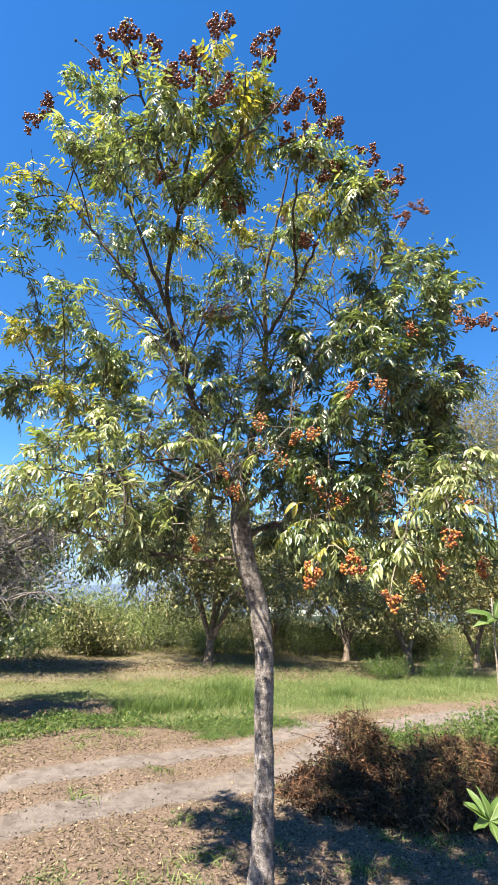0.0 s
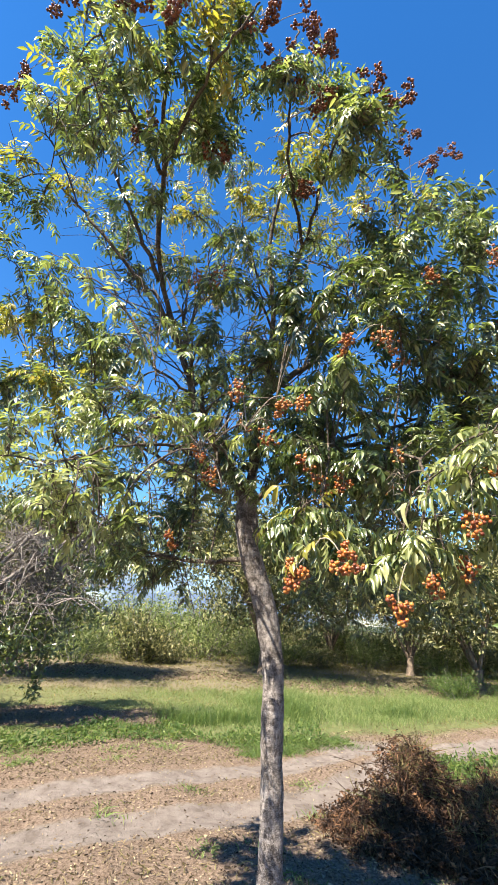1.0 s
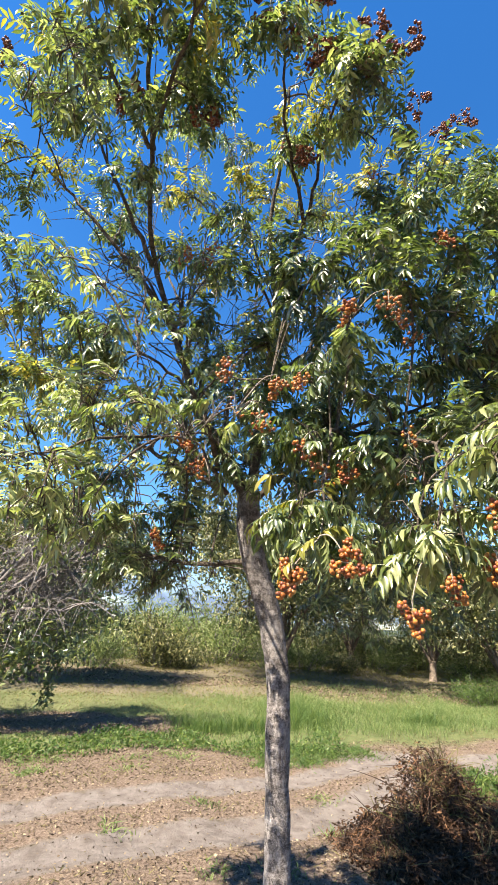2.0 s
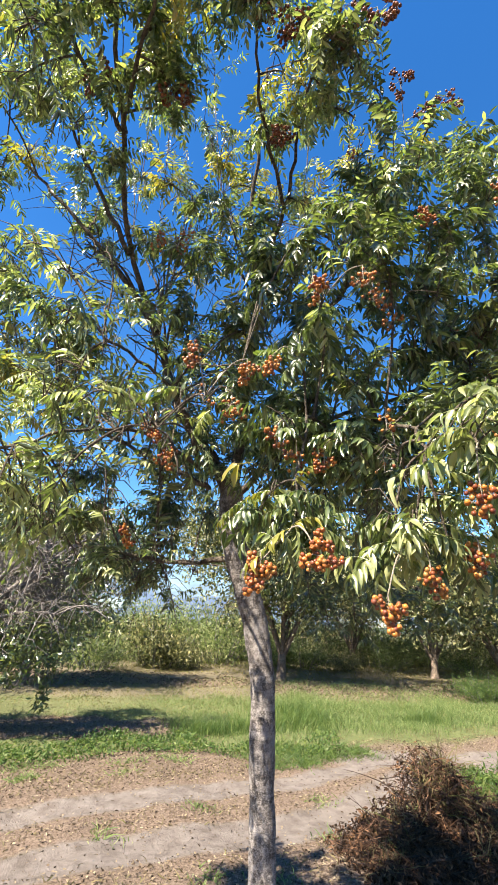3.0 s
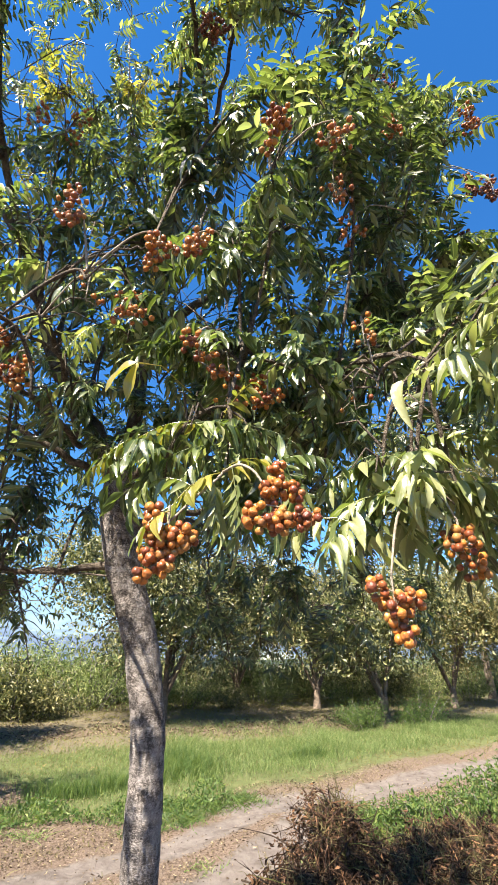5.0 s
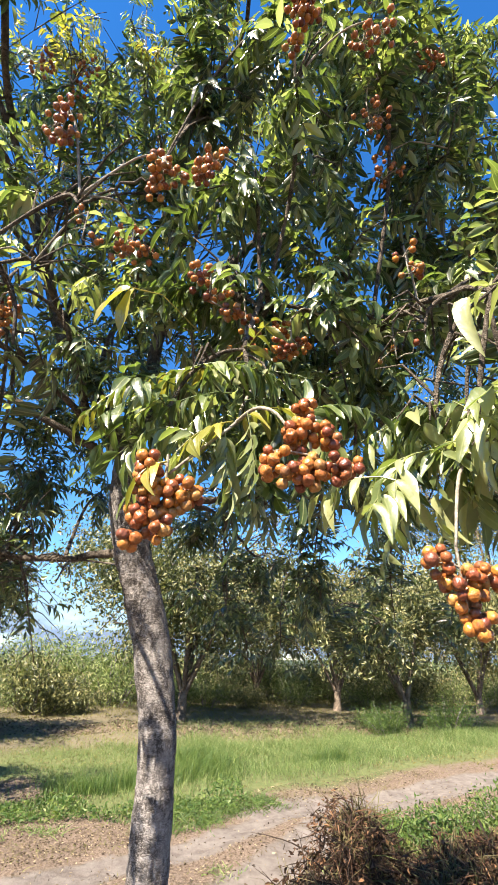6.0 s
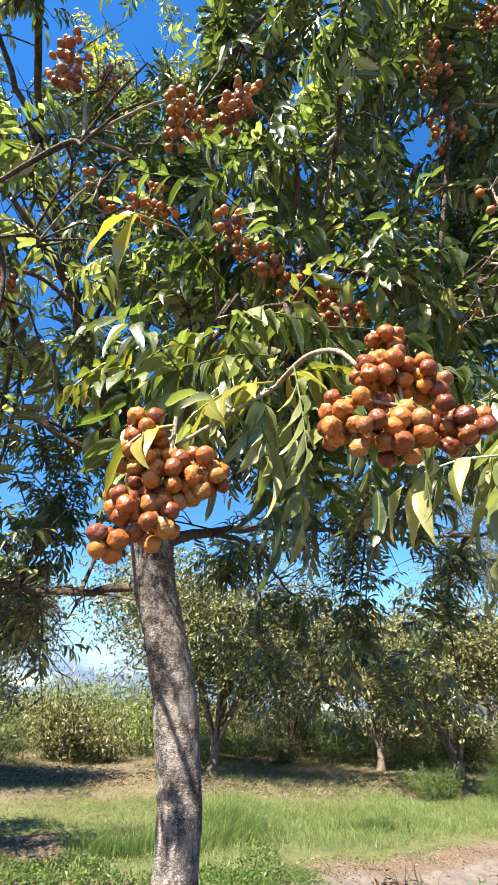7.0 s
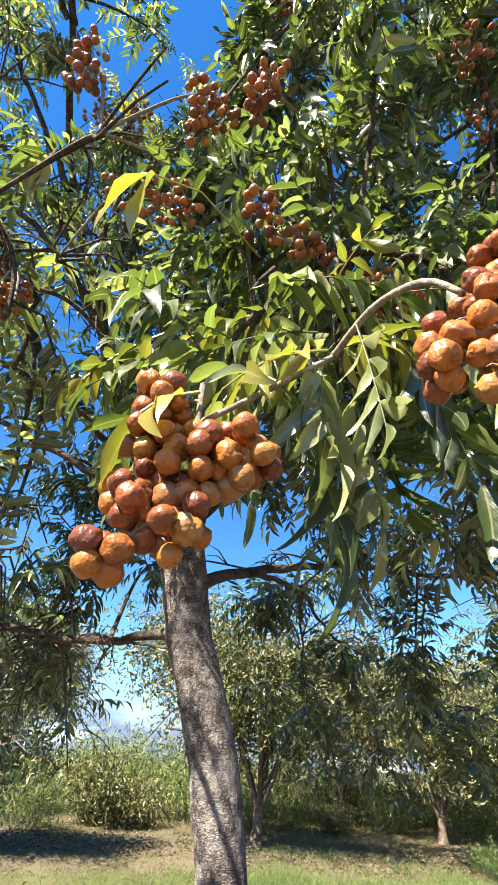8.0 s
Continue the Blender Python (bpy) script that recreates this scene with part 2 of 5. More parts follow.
def ground_material():
    n = Nodes("orchard_ground")
    at = n.nt.nodes.new("ShaderNodeAttribute")
    at.attribute_name = "cover"          # r: bare track, g: green, b: leaf litter
    sep = n.nt.nodes.new("ShaderNodeSeparateColor")
    n.link(at.outputs["Color"], sep.inputs[0])
    coarse = n.noise(0.9, 6.0, rough=0.6)
    mid = n.noise(7.0, 6.0, rough=0.65)
    fine = n.noise(42.0, 7.0, rough=0.78)
    dirt = n.ramp(mid, [(0.3, (0.092, 0.078, 0.066)), (0.5, (0.142, 0.123, 0.107)), (0.7, (0.182, 0.161, 0.143))])
    dry = n.ramp(fine, [(0.34, (0.040, 0.028, 0.020)), (0.46, (0.116, 0.086, 0.063)), (0.66, (0.220, 0.174, 0.132))])
    straw = n.ramp(fine, [(0.3, (0.085, 0.076, 0.042)), (0.6, (0.143, 0.123, 0.073))])
    green = n.ramp(n.math("ADD", n.math("MULTIPLY", mid, 0.5), n.math("MULTIPLY", fine, 0.5)), [(0.34, (0.050, 0.069, 0.025)), (0.52, (0.099, 0.116, 0.046)), (0.68, (0.171, 0.160, 0.084))])

    def edge(sock, soft=0.16):
        wob = n.math("ADD", sock, n.math("MULTIPLY", n.math("SUBTRACT", n.math("ADD", n.math("MULTIPLY", mid, 0.6), n.math("MULTIPLY", fine, 0.4)), 0.5), 0.95))
        r = n.add("ShaderNodeMapRange")
        r.inputs["From Min"].default_value, r.inputs["From Max"].default_value = 0.5 - soft, 0.5 + soft
        n.link(wob, r.inputs["Value"])
        return r.outputs[0]

    col = n.mix(edge(sep.outputs[2]), n.mix(n.math("MULTIPLY", coarse, 0.45), straw, dirt), dry)
    col = n.mix(edge(sep.outputs[1]), col, green)
    col = n.mix(edge(sep.outputs[0]), col, dirt)
    h = n.math("ADD", n.math("MULTIPLY", mid, 0.5), n.math("MULTIPLY", fine, 0.5))
    return n.surface(col, 0.95, 0.08, n.bump(h, 0.8, 0.05))


GROUND = ground_material()
HILL = Nodes("hill_scrub")
HILL = HILL.surface(HILL.ramp(HILL.noise(0.08, 8.0), [(0.35, (0.026, 0.038, 0.032)), (0.6, (0.055, 0.068, 0.052))]), 0.9, 0.05)


# ---------------------------------------------------------------- mesh helpers
rng = random.Random(7)
R = np.random.RandomState(11)


class Soup:
    """Vertices and faces gathered for one mesh."""

    def __init__(self):
        self.v, self.f, self.b = [], [], []          # b: place across and along a leaf blade

    def tube(self, pts, radii, n=6, cap=True, rough=0.0):
        pts = [Vector(p) for p in pts]
        side = None
        start = len(self.v)
        for i, p in enumerate(pts):
            d = (pts[min(i + 1, len(pts) - 1)] - pts[max(i - 1, 0)]).normalized()
            if side is None:
                side = d.cross(Vector((0.3, 0.9, 0.1))).normalized()
            side = (side - d * side.dot(d)).normalized()
            up = d.cross(side)
            for k in range(n):
                a = 2 * math.pi * k / n
                r = radii[i]
                q = p + (side * math.cos(a) + up * math.sin(a)) * r
                if rough:
                    q = q + (q - p) * rough * (noise.noise(q * 9.0) + 0.6 * noise.noise(q * 24.0) + 0.45 * noise.noise(Vector((q.x * 40, q.y * 40, q.z * 85))))
                self.v.append(q)
        self.b += [(0, 0, 0)] * (n * len(pts))
        for i in range(len(pts) - 1):
            for k in range(n):
                a, b = start + i * n + k, start + i * n + (k + 1) % n
                self.f.append((a, b, b + n, a + n))
        if cap:
            self.f.append(tuple(start + (len(pts) - 1) * n + k for k in range(n)))

    def leaflet(self, base, d, up, length, width, droop=0.25, fold=0.25, fine=False):
        """A lance-shaped blade: folded along its rib, its tip drooping."""
        d = d.normalized()
        side = d.cross(up)
        if side.length < 1e-4:
            side = d.cross(Vector((1, 0.2, 0.1)))
        side.normalize()
        nor = side.cross(d)
        s = len(self.v)
        self.v.append(base)
        sweep = length * rng.uniform(-0.10, 0.10)
        wave = rng.uniform(0, 6) if fine else 0.0
        self.b.append((0.5, 0, 0))
        rows = ((0.06, 0.34), (0.17, 0.74), (0.32, 0.98), (0.48, 0.97), (0.64, 0.78), (0.79, 0.50), (0.91, 0.22)) if fine else ((0.16, 0.68), (0.42, 1.0), (0.74, 0.60))
        for t, w in rows:
            self.b += [(0, t, 0), (0.5, t, 0), (1, t, 0)]
            c = base + d * (length * t) - nor * (droop * length * t * t) + side * (sweep * t * t * 2)
            lift = nor * (fold * width * w)
            curl = nor * (width * 0.10 * math.sin(9 * t + wave)) if fine else Vector((0, 0, 0))
            self.v += [c - side * (width * w * 0.5) + lift + curl, c, c + side * (width * w * 0.5) + lift - curl]
        self.v.append(base + d * (length * 0.98) - nor * (droop * length) + side * sweep * 2)
        self.b.append((0.5, 1, 0))
        a, t = s + 1, s + 1 + 3 * len(rows)
        self.f += [(s, a + 1, a), (s, a + 2, a + 1)]
        for k in range(len(rows) - 1):
            p, q = a + 3 * k, a + 3 * k + 3
            self.f += [(p, p + 1, q + 1, q), (p + 1, p + 2, q + 2, q + 1)]
        self.f += [(t - 3, t - 2, t), (t - 2, t - 1, t)]

    def pinnate(self, base, d, length, pairs, size, droop=0.5, fine=False):
        """A compound leaf: a thin stalk with leaflets to both sides."""
        d = d.normalized()
        pts = []
        p, way = base.copy(), d.copy()
        for i in range(pairs + 2):
            pts.append(p.copy())
            way = (way + Vector((0, 0, -droop / pairs))).normalized()
            p = p + way * (length / (pairs + 1))
        self.tube(pts, [0.0012 - 0.0008 * i / len(pts) for i in range(len(pts))], 3, False)
        for i in range(1, len(pts)):
            way = (pts[i] - pts[i - 1]).normalized()
            side = way.cross(Vector((0, 0, 1)))
            if side.length < 0.05:
                side = Vector((rng.uniform(-1, 1), rng.uniform(-1, 1), 0))
            side.normalize()
            up = side.cross(way).normalized()
            last = i == len(pts) - 1
            for sgn in ((1, -1) if not last else (1,)):
                out = way * (0.55 if not last else 1.2) + side * (sgn * rng.uniform(0.6, 1.0)) * (0 if last else 1) + Vector((0, 0, -rng.uniform(0.35, 1.25) if fine else -rng.uniform(0.05, 0.75)))
                tilt = up + Vector((rng.uniform(-0.5, 0.5), rng.uniform(-0.5, 0.5), rng.uniform(-0.2, 0.3)))
                ln = size * rng.uniform(0.62, 1.15)
                self.leaflet(pts[i] - way * rng.uniform(0, 0.006), out, tilt, ln, ln * rng.uniform(0.24, 0.34), rng.uniform(0.05, 0.5), rng.uniform(0.1, 0.45), fine)

    def mesh(self, name, material, smooth=True):
        me = bpy.data.meshes.new(name)
        me.from_pydata([tuple(p) for p in self.v], [], self.f)
        at = me.attributes.new("blade", "FLOAT_VECTOR", "POINT")
        at.data.foreach_set("vector", np.array(self.b, dtype=np.float32).ravel())
        if smooth:
            me.shade_smooth()
        me.materials.append(material)
        return me


def part(name, soup, material, parent, label="", kind="", smooth=True):
    me = soup.mesh(name, material, smooth) if isinstance(soup, Soup) else soup
    ob = new(name, me)
    if parent is not None:
        ob.parent = parent
        ob.matrix_parent_inverse = parent.matrix_world.inverted() if parent.matrix_world != Matrix() else Matrix()
    return tagged(ob, label, kind=kind)


def thing(name, x, y, z, label, category, group=""):
    ob = new(name)
    ob.empty_display_size = 0.1
    ob.location = (x, y, z)
    bpy.context.view_layer.update()
    return tagged(ob, label, category, group)


def array_mesh(name, verts, faces, material, smooth=False):
    me = bpy.data.meshes.new(name)
    me.from_pydata(verts.tolist() if hasattr(verts, "tolist") else verts, [], faces.tolist() if hasattr(faces, "tolist") else faces)
    if smooth:
        me.shade_smooth()
    me.materials.append(material)
    return me


def blades(points, ways, length, width, material, name, bend=0.35):
    """Many narrow upright or lying blades as one mesh: two quads each, bending over."""
    n = len(points)
    side = np.cross(ways, R.normal(size=(n, 3)))
    side /= np.linalg.norm(side, axis=1, keepdims=True) + 1e-9
    lean = R.normal(size=(n, 3)) * bend
    lean[:, 2] = -np.abs(lean[:, 2]) * 0.6
    L, Wd = length[:, None], width[:, None]
    mid = points + ways * L * 0.55 + lean * L * 0.25
    tip = points + ways * L * 0.95 + lean * L
    v = np.stack([points - side * Wd * 0.5, points + side * Wd * 0.5, mid - side * Wd * 0.42, mid + side * Wd * 0.42, tip], 1).reshape(-1, 3)
    b = (np.arange(n) * 5)[:, None]
    faces = [tuple(q) for q in (b + np.array([[0, 1, 3, 2]])).tolist()] + [tuple(q) for q in (b + np.array([[2, 3, 4]])).tolist()]
    return array_mesh(name, v, faces, material)


def leaf_cards(points, size, material, name, down=0.4):
    """Many small folded leaves as one mesh."""
    n = len(points)
    d = R.normal(size=(n, 3))
    d[:, 2] -= down
    d /= np.linalg.norm(d, axis=1, keepdims=True)
    s = np.cross(d, R.normal(size=(n, 3)))
    s /= np.linalg.norm(s, axis=1, keepdims=True) + 1e-9
    nor = np.cross(s, d)
    L = (size * R.uniform(0.6, 1.3, n))[:, None]
    w = L * R.uniform(0.16, 0.26, n)[:, None]
    mid = points + d * L * 0.5
    v = np.stack([points, mid - s * w + nor * w * 0.5, points + d * L - nor * L * 0.15, mid + s * w + nor * w * 0.5], 1).reshape(-1, 3)
    b = (np.arange(n) * 4)[:, None]
    faces = (b + np.array([[0, 1, 2]])).tolist() + (b + np.array([[0, 2, 3]])).tolist()
    return array_mesh(name, v, faces, material)


# ---------------------------------------------------------------- ground
UPPER_RUT = ((-30, -10.5), (-8, 2.5), (-2.2, 5.75), (-1.2, 6.38), (0.35, 7.35), (1.2, 8.15), (2.1, 8.7), (4.2, 9.85), (9, 12.0), (40, 24))
LOWER_RUT = ((-30, -14.0), (-8, 0.9), (-1.8, 4.85), (-1.0, 5.32), (0.2, 6.0), (1.0, 6.75), (1.9, 7.9), (3.0, 8.9), (4.6, 9.6), (9, 11.2), (40, 22.5))


def away(x, y, line):
    """Distance of the points from a line of stations."""
    best = np.full(np.shape(x), 1e9)
    for (ax, ay), (bx, by) in zip(line, line[1:]):
        dx, dy = bx - ax, by - ay
        t = np.clip(((x - ax) * dx + (y - ay) * dy) / (dx * dx + dy * dy), 0, 1)
        best = np.minimum(best, np.hypot(x - ax - t * dx, y - ay - t * dy))
    return best


def step(v, a, b):
    return np.clip((v - a) / (b - a), 0, 1)


def road_side(x):
    """The y of the far edge of the track at x."""
    return np.interp(x, [-8, -2.8, -1.5, 0.5, 1.3, 2.4, 4.2, 9, 40], [4.4, 7.3, 8.1, 8.3, 9.1, 9.5, 10.6, 12.8, 25])


def green_cover(x, y):
    near = step(y - road_side(x), -0.1, 0.5)
    far = np.interp(x, [-9, -3.5, 0.4, 3.0, 6.3, 12], [12.0, 12.4, 13.4, 13.9, 14.9, 17])
    return np.clip(near * (1 - 0.86 * step(y, far - 0.3, far + 1.2)), 0, 1)


def shade_bed(x, y):
    """The bed of brown leaves under the half bare tree."""
    r = np.hypot((x + 3.7) / 2.3, (y - 9.25 - 0.12 * (x + 3.7)) / 0.85) + 0.16 * np.sin(3.1 * x + 2.3 * y) + 0.09 * np.sin(7.3 * x - 4.1 * y)
    return 1 - step(r, 0.72, 1.12)


def bare_band(x, y):
    """The strip of bare earth and fallen leaves in front of the far orchard row."""
    wave = 0.35 * np.sin(0.9 * x) + 0.2 * np.sin(2.3 * x + 1)
    return step(y + wave, 14.5, 15.3) * (1 - step(y + wave, 17.9, 19.0)) * (x > -14) * (x < 16)


def lie(x, y):
    """Height of the ground."""
    base = 0.02 * np.sin(x * 1.7 + 0.6 * y) + 0.016 * np.sin(2.9 * y - 1.3 * x) + 0.012 * np.sin(5.3 * x + 3.1 * y)
    rut = np.exp(-(away(x, y, UPPER_RUT) / 0.22) ** 2) + np.exp(-(away(x, y, LOWER_RUT) / 0.26) ** 2)
    fade = np.exp(-(np.hypot(x, y - 7) / 40) ** 2)
    return (base - 0.035 * rut) * fade


def make_ground():
    xs = np.concatenate([-np.geomspace(3000, 8.2, 26), np.arange(-8, 9.01, 0.11), np.geomspace(9.3, 3000, 26)])
    ys = np.concatenate([-np.geomspace(3000, 2.2, 20), np.arange(-2, 16.01, 0.11), np.geomspace(16.3, 3000, 34)])
    X, Y = np.meshgrid(xs, ys)
    Z = lie(X, Y) + R.normal(size=X.shape) * 0.006 * (np.hypot(X, Y) < 30)
    v = np.stack([X, Y, Z], -1).reshape(-1, 3)
    nx, ny = len(xs), len(ys)
    i, j = np.meshgrid(np.arange(nx - 1), np.arange(ny - 1))
    a = (j * nx + i).ravel()
    me = array_mesh("ground", v, np.stack([a, a + 1, a + nx + 1, a + nx], 1), GROUND, True)
    x, y = v[:, 0], v[:, 1]
    track = np.maximum(1 - step(away(x, y, UPPER_RUT), 0.10, 0.36), 1 - step(away(x, y, LOWER_RUT), 0.16, 0.42))
    track = np.maximum(track, (1 - step(np.hypot((x - 1.9) / 1.5, (y - 8.6) / 0.55), 0.5, 1.2)))
    green = green_cover(x, y)
    far = step(y, 20.5, 24)
    green = np.clip(np.maximum(green, np.maximum(0.42 * far, 0.8 * step(y, 25, 32))), 0, 1)
    bed = shade_bed(x, y)
    mown = step(-x + 0.5 * (y - 12), 1.2, 3.2) * step(y - road_side(x), 1.0, 1.8)
    green = green * (1 - 0.95 * bed) * (1 - 0.42 * mown)
    litter = np.maximum((1 - step(y - road_side(x), -0.5, 0.8)) * (1 - 0.8 * track), bed)
    band = bare_band(x, y)
    green, litter = green * (1 - 0.9 * band), np.maximum(litter, 0.62 * band)
    col = np.stack([track, green, litter, np.ones_like(x)], 1)
    at = me.color_attributes.new("cover", "FLOAT_COLOR", "POINT")
    at.data.foreach_set("color", col.ravel())
    tagged(new("ground", me), "dry orchard ground with two wheel ruts and grass", "ground", kind="structure")


make_ground()


def patch(n, x0, x1, y0, y1):
    return R.uniform(x0, x1, n), R.uniform(y0, y1, n)


def make_grass():
    # tall meadow strip behind the track
    x, y = patch(260000, -6, 12, 7.0, 18)
    g = green_cover(x, y) * (1 - 0.6 * (x < -1.4 - 0.6 * (y - 10))) * (1 - shade_bed(x, y)) * step(y - road_side(x), 0.4, 1.6)
    tuft = np.array([0.5 + 0.5 * noise.noise((a * 0.9, b * 0.9, 0)) for a, b in zip(x, y)])
    keep = R.uniform(0, 1, len(x)) < g * (0.3 + 0.9 * tuft)
    x, y, tuft = x[keep], y[keep], tuft[keep]
    n = len(x)
    p = np.stack([x, y, lie(x, y)], 1)
    w = R.normal(size=(n, 3)) * 0.22
    w[:, 2] = 1
    h = (0.06 + 0.27 * tuft) * R.uniform(0.5, 1.2, n) * np.interp(x, [-3, -0.8, 0.6], [0.22, 0.5, 1.0])
    tagged(new("meadow_grass", blades(p, w, h, R.uniform(0.003, 0.007, n), GRASS, "meadow_grass", 0.55)), "tall fresh green grass strip behind the track", "grass", kind="stuff")
    # darker tall tufts in the strip
    tufts = [(R.normal(cx, 0.30, 900), R.normal(cy, 0.16, 900)) for cx, cy in ((0.45, 10.3), (0.60, 10.9), (0.25, 11.5), (-0.45, 9.9), (-1.2, 9.55), (2.9, 11.6))]
    x, y = np.concatenate([a for a, c in tufts]), np.concatenate([c for a, c in tufts])
    n = len(x)
    w = R.normal(size=(n, 3)) * 0.25
    w[:, 2] = 1
    tagged(new("grass_clumps", blades(np.stack([x, y, lie(x, y)], 1), w, R.uniform(0.14, 0.36, n), R.uniform(0.004, 0.008, n), WEED_LEAF, "grass_clumps", 0.4)), "darker green tall grass clumps in the meadow strip", "grass", kind="stuff")
    # thin pale grass over the field between the orchard rows
    x, y = patch(64000, -12, 15, 11, 26)
    keep = R.uniform(0, 1, len(x)) < 0.25 + 0.75 * np.array([0.5 + 0.5 * noise.noise((a * 0.5, c * 0.9, 3)) for a, c in zip(x, y)]) * step(y, 11, 15)
    keep &= R.uniform(0, 1, len(x)) > 0.85 * bare_band(x, y)
    x, y = x[keep], y[keep]
    n = len(x)
    w = R.normal(size=(n, 3)) * 0.5
    w[:, 2] = 0.9
    tagged(new("field_grass", blades(np.stack([x, y, lie(x, y)], 1), w, R.uniform(0.03, 0.09, n) * np.interp(y, [11, 22, 25], [1, 1.3, 3.0]), R.uniform(0.008, 0.018, n), FIELD_GRASS, "field_grass", 0.6)), "thin pale green and straw coloured field grass", "grass", kind="stuff")
    # low grass and straw among the litter and beyond the meadow
    x, y = patch(34000, -6, 7, 3.2, 17)
    rut = np.minimum(away(x, y, UPPER_RUT), away(x, y, LOWER_RUT) - 0.05)
    keep = (rut > 0.3 + R.uniform(-0.12, 0.2, len(x)))
    x, y = x[keep], y[keep]
    n = len(x)
    p = np.stack([x, y, lie(x, y)], 1)
    w = R.normal(size=(n, 3)) * 0.55
    w[:, 2] = 0.8
    tagged(new("dry_grass", blades(p, w, R.uniform(0.02, 0.07, n), np.full(n, 0.008), DRY_GRASS, "dry_grass", 0.6)), "short dry straw grass scattered over the orchard floor", "grass", kind="stuff")
    # small green tufts on the track and its verge
    cx, cy = patch(110, -4, 4, 3.5, 9.0)
    rut = np.minimum(away(cx, cy, UPPER_RUT), away(cx, cy, LOWER_RUT))
    cx, cy = cx[rut > 0.28], cy[rut > 0.28]
    x = np.repeat(cx, 60) + R.normal(size=len(cx) * 60) * 0.09
    y = np.repeat(cy, 60) + R.normal(size=len(cx) * 60) * 0.07
    n = len(x)
    p = np.stack([x, y, lie(x, y)], 1)
    w = R.normal(size=(n, 3)) * 0.6
    w[:, 2] = 0.9
    tagged(new("grass_tufts", blades(p, w, R.uniform(0.03, 0.08, n), np.full(n, 0.008), GRASS, "grass_tufts", 0.6)), "small yellow green grass tufts along the track", "grass", kind="stuff")
    # greener tufts on the verge between the track and the meadow
    cx, cy = patch(46, -0.5, 1.5, 7.75, 9.0)
    keep = away(cx, cy, UPPER_RUT) > 0.34
    cx, cy = cx[keep], cy[keep]
    x = np.repeat(cx, 110) + R.normal(size=len(cx) * 110) * 0.12
    y = np.repeat(cy, 110) + R.normal(size=len(cx) * 110) * 0.08
    n = len(x)
    w = R.normal(size=(n, 3)) * 0.6
    w[:, 2] = 0.9
    tagged(new("verge_grass", blades(np.stack([x, y, lie(x, y)], 1), w, R.uniform(0.04, 0.11, n), np.full(n, 0.008), WEED_LEAF, "verge_grass", 0.6)), "patchy green grass on the verge of the track", "grass", kind="stuff")
    # leaves fallen under the far row
    x, y = patch(26000, -10, 13, 14.4, 19)
    keep = R.uniform(0, 1, len(x)) < bare_band(x, y) * (0.3 + 0.7 * np.array([0.5 + 0.5 * noise.noise((a * 0.8, c * 0.8, 7)) for a, c in zip(x, y)]))
    x, y = x[keep], y[keep]
    n = len(x)
    d = R.normal(size=(n, 3))
    d[:, 2] *= 0.25
    d /= np.linalg.norm(d, axis=1, keepdims=True)
    tagged(new("far_litter", blades(np.stack([x, y, lie(x, y) + 0.01], 1), d, R.uniform(0.04, 0.09, n), R.uniform(0.02, 0.035, n), LITTER, "far_litter", 0.15)), "brown fallen leaves under the far orchard row", "leaf litter", kind="stuff")
    # fallen leaves
    x, y = patch(78000, -5.5, 4.5, 3.2, 10.6)
    rut = np.minimum(away(x, y, UPPER_RUT), away(x, y, LOWER_RUT))
    keep = ((y < road_side(x) + 0.4) | (shade_bed(x, y) > 0.3)) & (R.uniform(0, 1, len(x)) < 0.12 + 0.88 * step(rut, 0.15, 0.5))
    x, y = x[keep], y[keep]
    n = len(x)
    p = np.stack([x, y, lie(x, y) + R.uniform(0.003, 0.02, n)], 1)
    d = R.normal(size=(n, 3))
    d[:, 2] *= 0.25
    d /= np.linalg.norm(d, axis=1, keepdims=True)
    tagged(new("leaf_litter", blades(p, d, R.uniform(0.013, 0.034, n), R.uniform(0.006, 0.014, n), LITTER, "leaf_litter", 0.15)), "dry tan fallen leaves covering the ground", "leaf litter", kind="stuff")
    # dark weeds along the near edge of the strip
    x, y = patch(34000, -5.5, 1.0, 6.6, 11)
    d = y - road_side(x)
    keep = (d > -0.05) & (d < 0.85 + 0.3 * np.sin(2 * x) + 0.3 * np.sin(5.1 * x + y)) & (shade_bed(x, y) < 0.6) & (R.uniform(0, 1, len(x)) < 0.95 - 0.35 * (x > -0.6))
    x, y = x[keep], y[keep]
    z = lie(x, y) + R.uniform(0.01, 0.11, len(x)) * (0.4 + 0.6 * np.abs(np.sin(1.9 * x + 1.1 * y)))
    tagged(new("low_weeds", leaf_cards(np.stack([x, y, z], 1), 0.055, WEED_LEAF, "low_weeds", -0.2)), "low bright green weeds beside the dirt track", "weeds", kind="stuff")


make_grass()

# ---------------------------------------------------------------- the soapberry tree
TREE = thing("soapberry_tree", 0.06, 3.06, 0.0, "young soapberry tree with amber fruit clusters beside the track", "tree")


def smooth_line(pts, per=5):
    """A smooth line through the points."""
    pts = [Vector(p) for p in pts]
    out = []
    for i in range(len(pts) - 1):
        a, b, c, d = pts[max(i - 1, 0)], pts[i], pts[i + 1], pts[min(i + 2, len(pts) - 1)]
        for k in range(per):
            t = k / per
            out.append(0.5 * ((2 * b) + (c - a) * t + (2 * a - 5 * b + 4 * c - d) * t * t + (3 * b - a - 3 * c + d) * t ** 3))
    out.append(pts[-1])
    return out


def taper(values, n):
    return list(np.interp(np.linspace(0, 1, n), np.linspace(0, 1, len(values)), values))


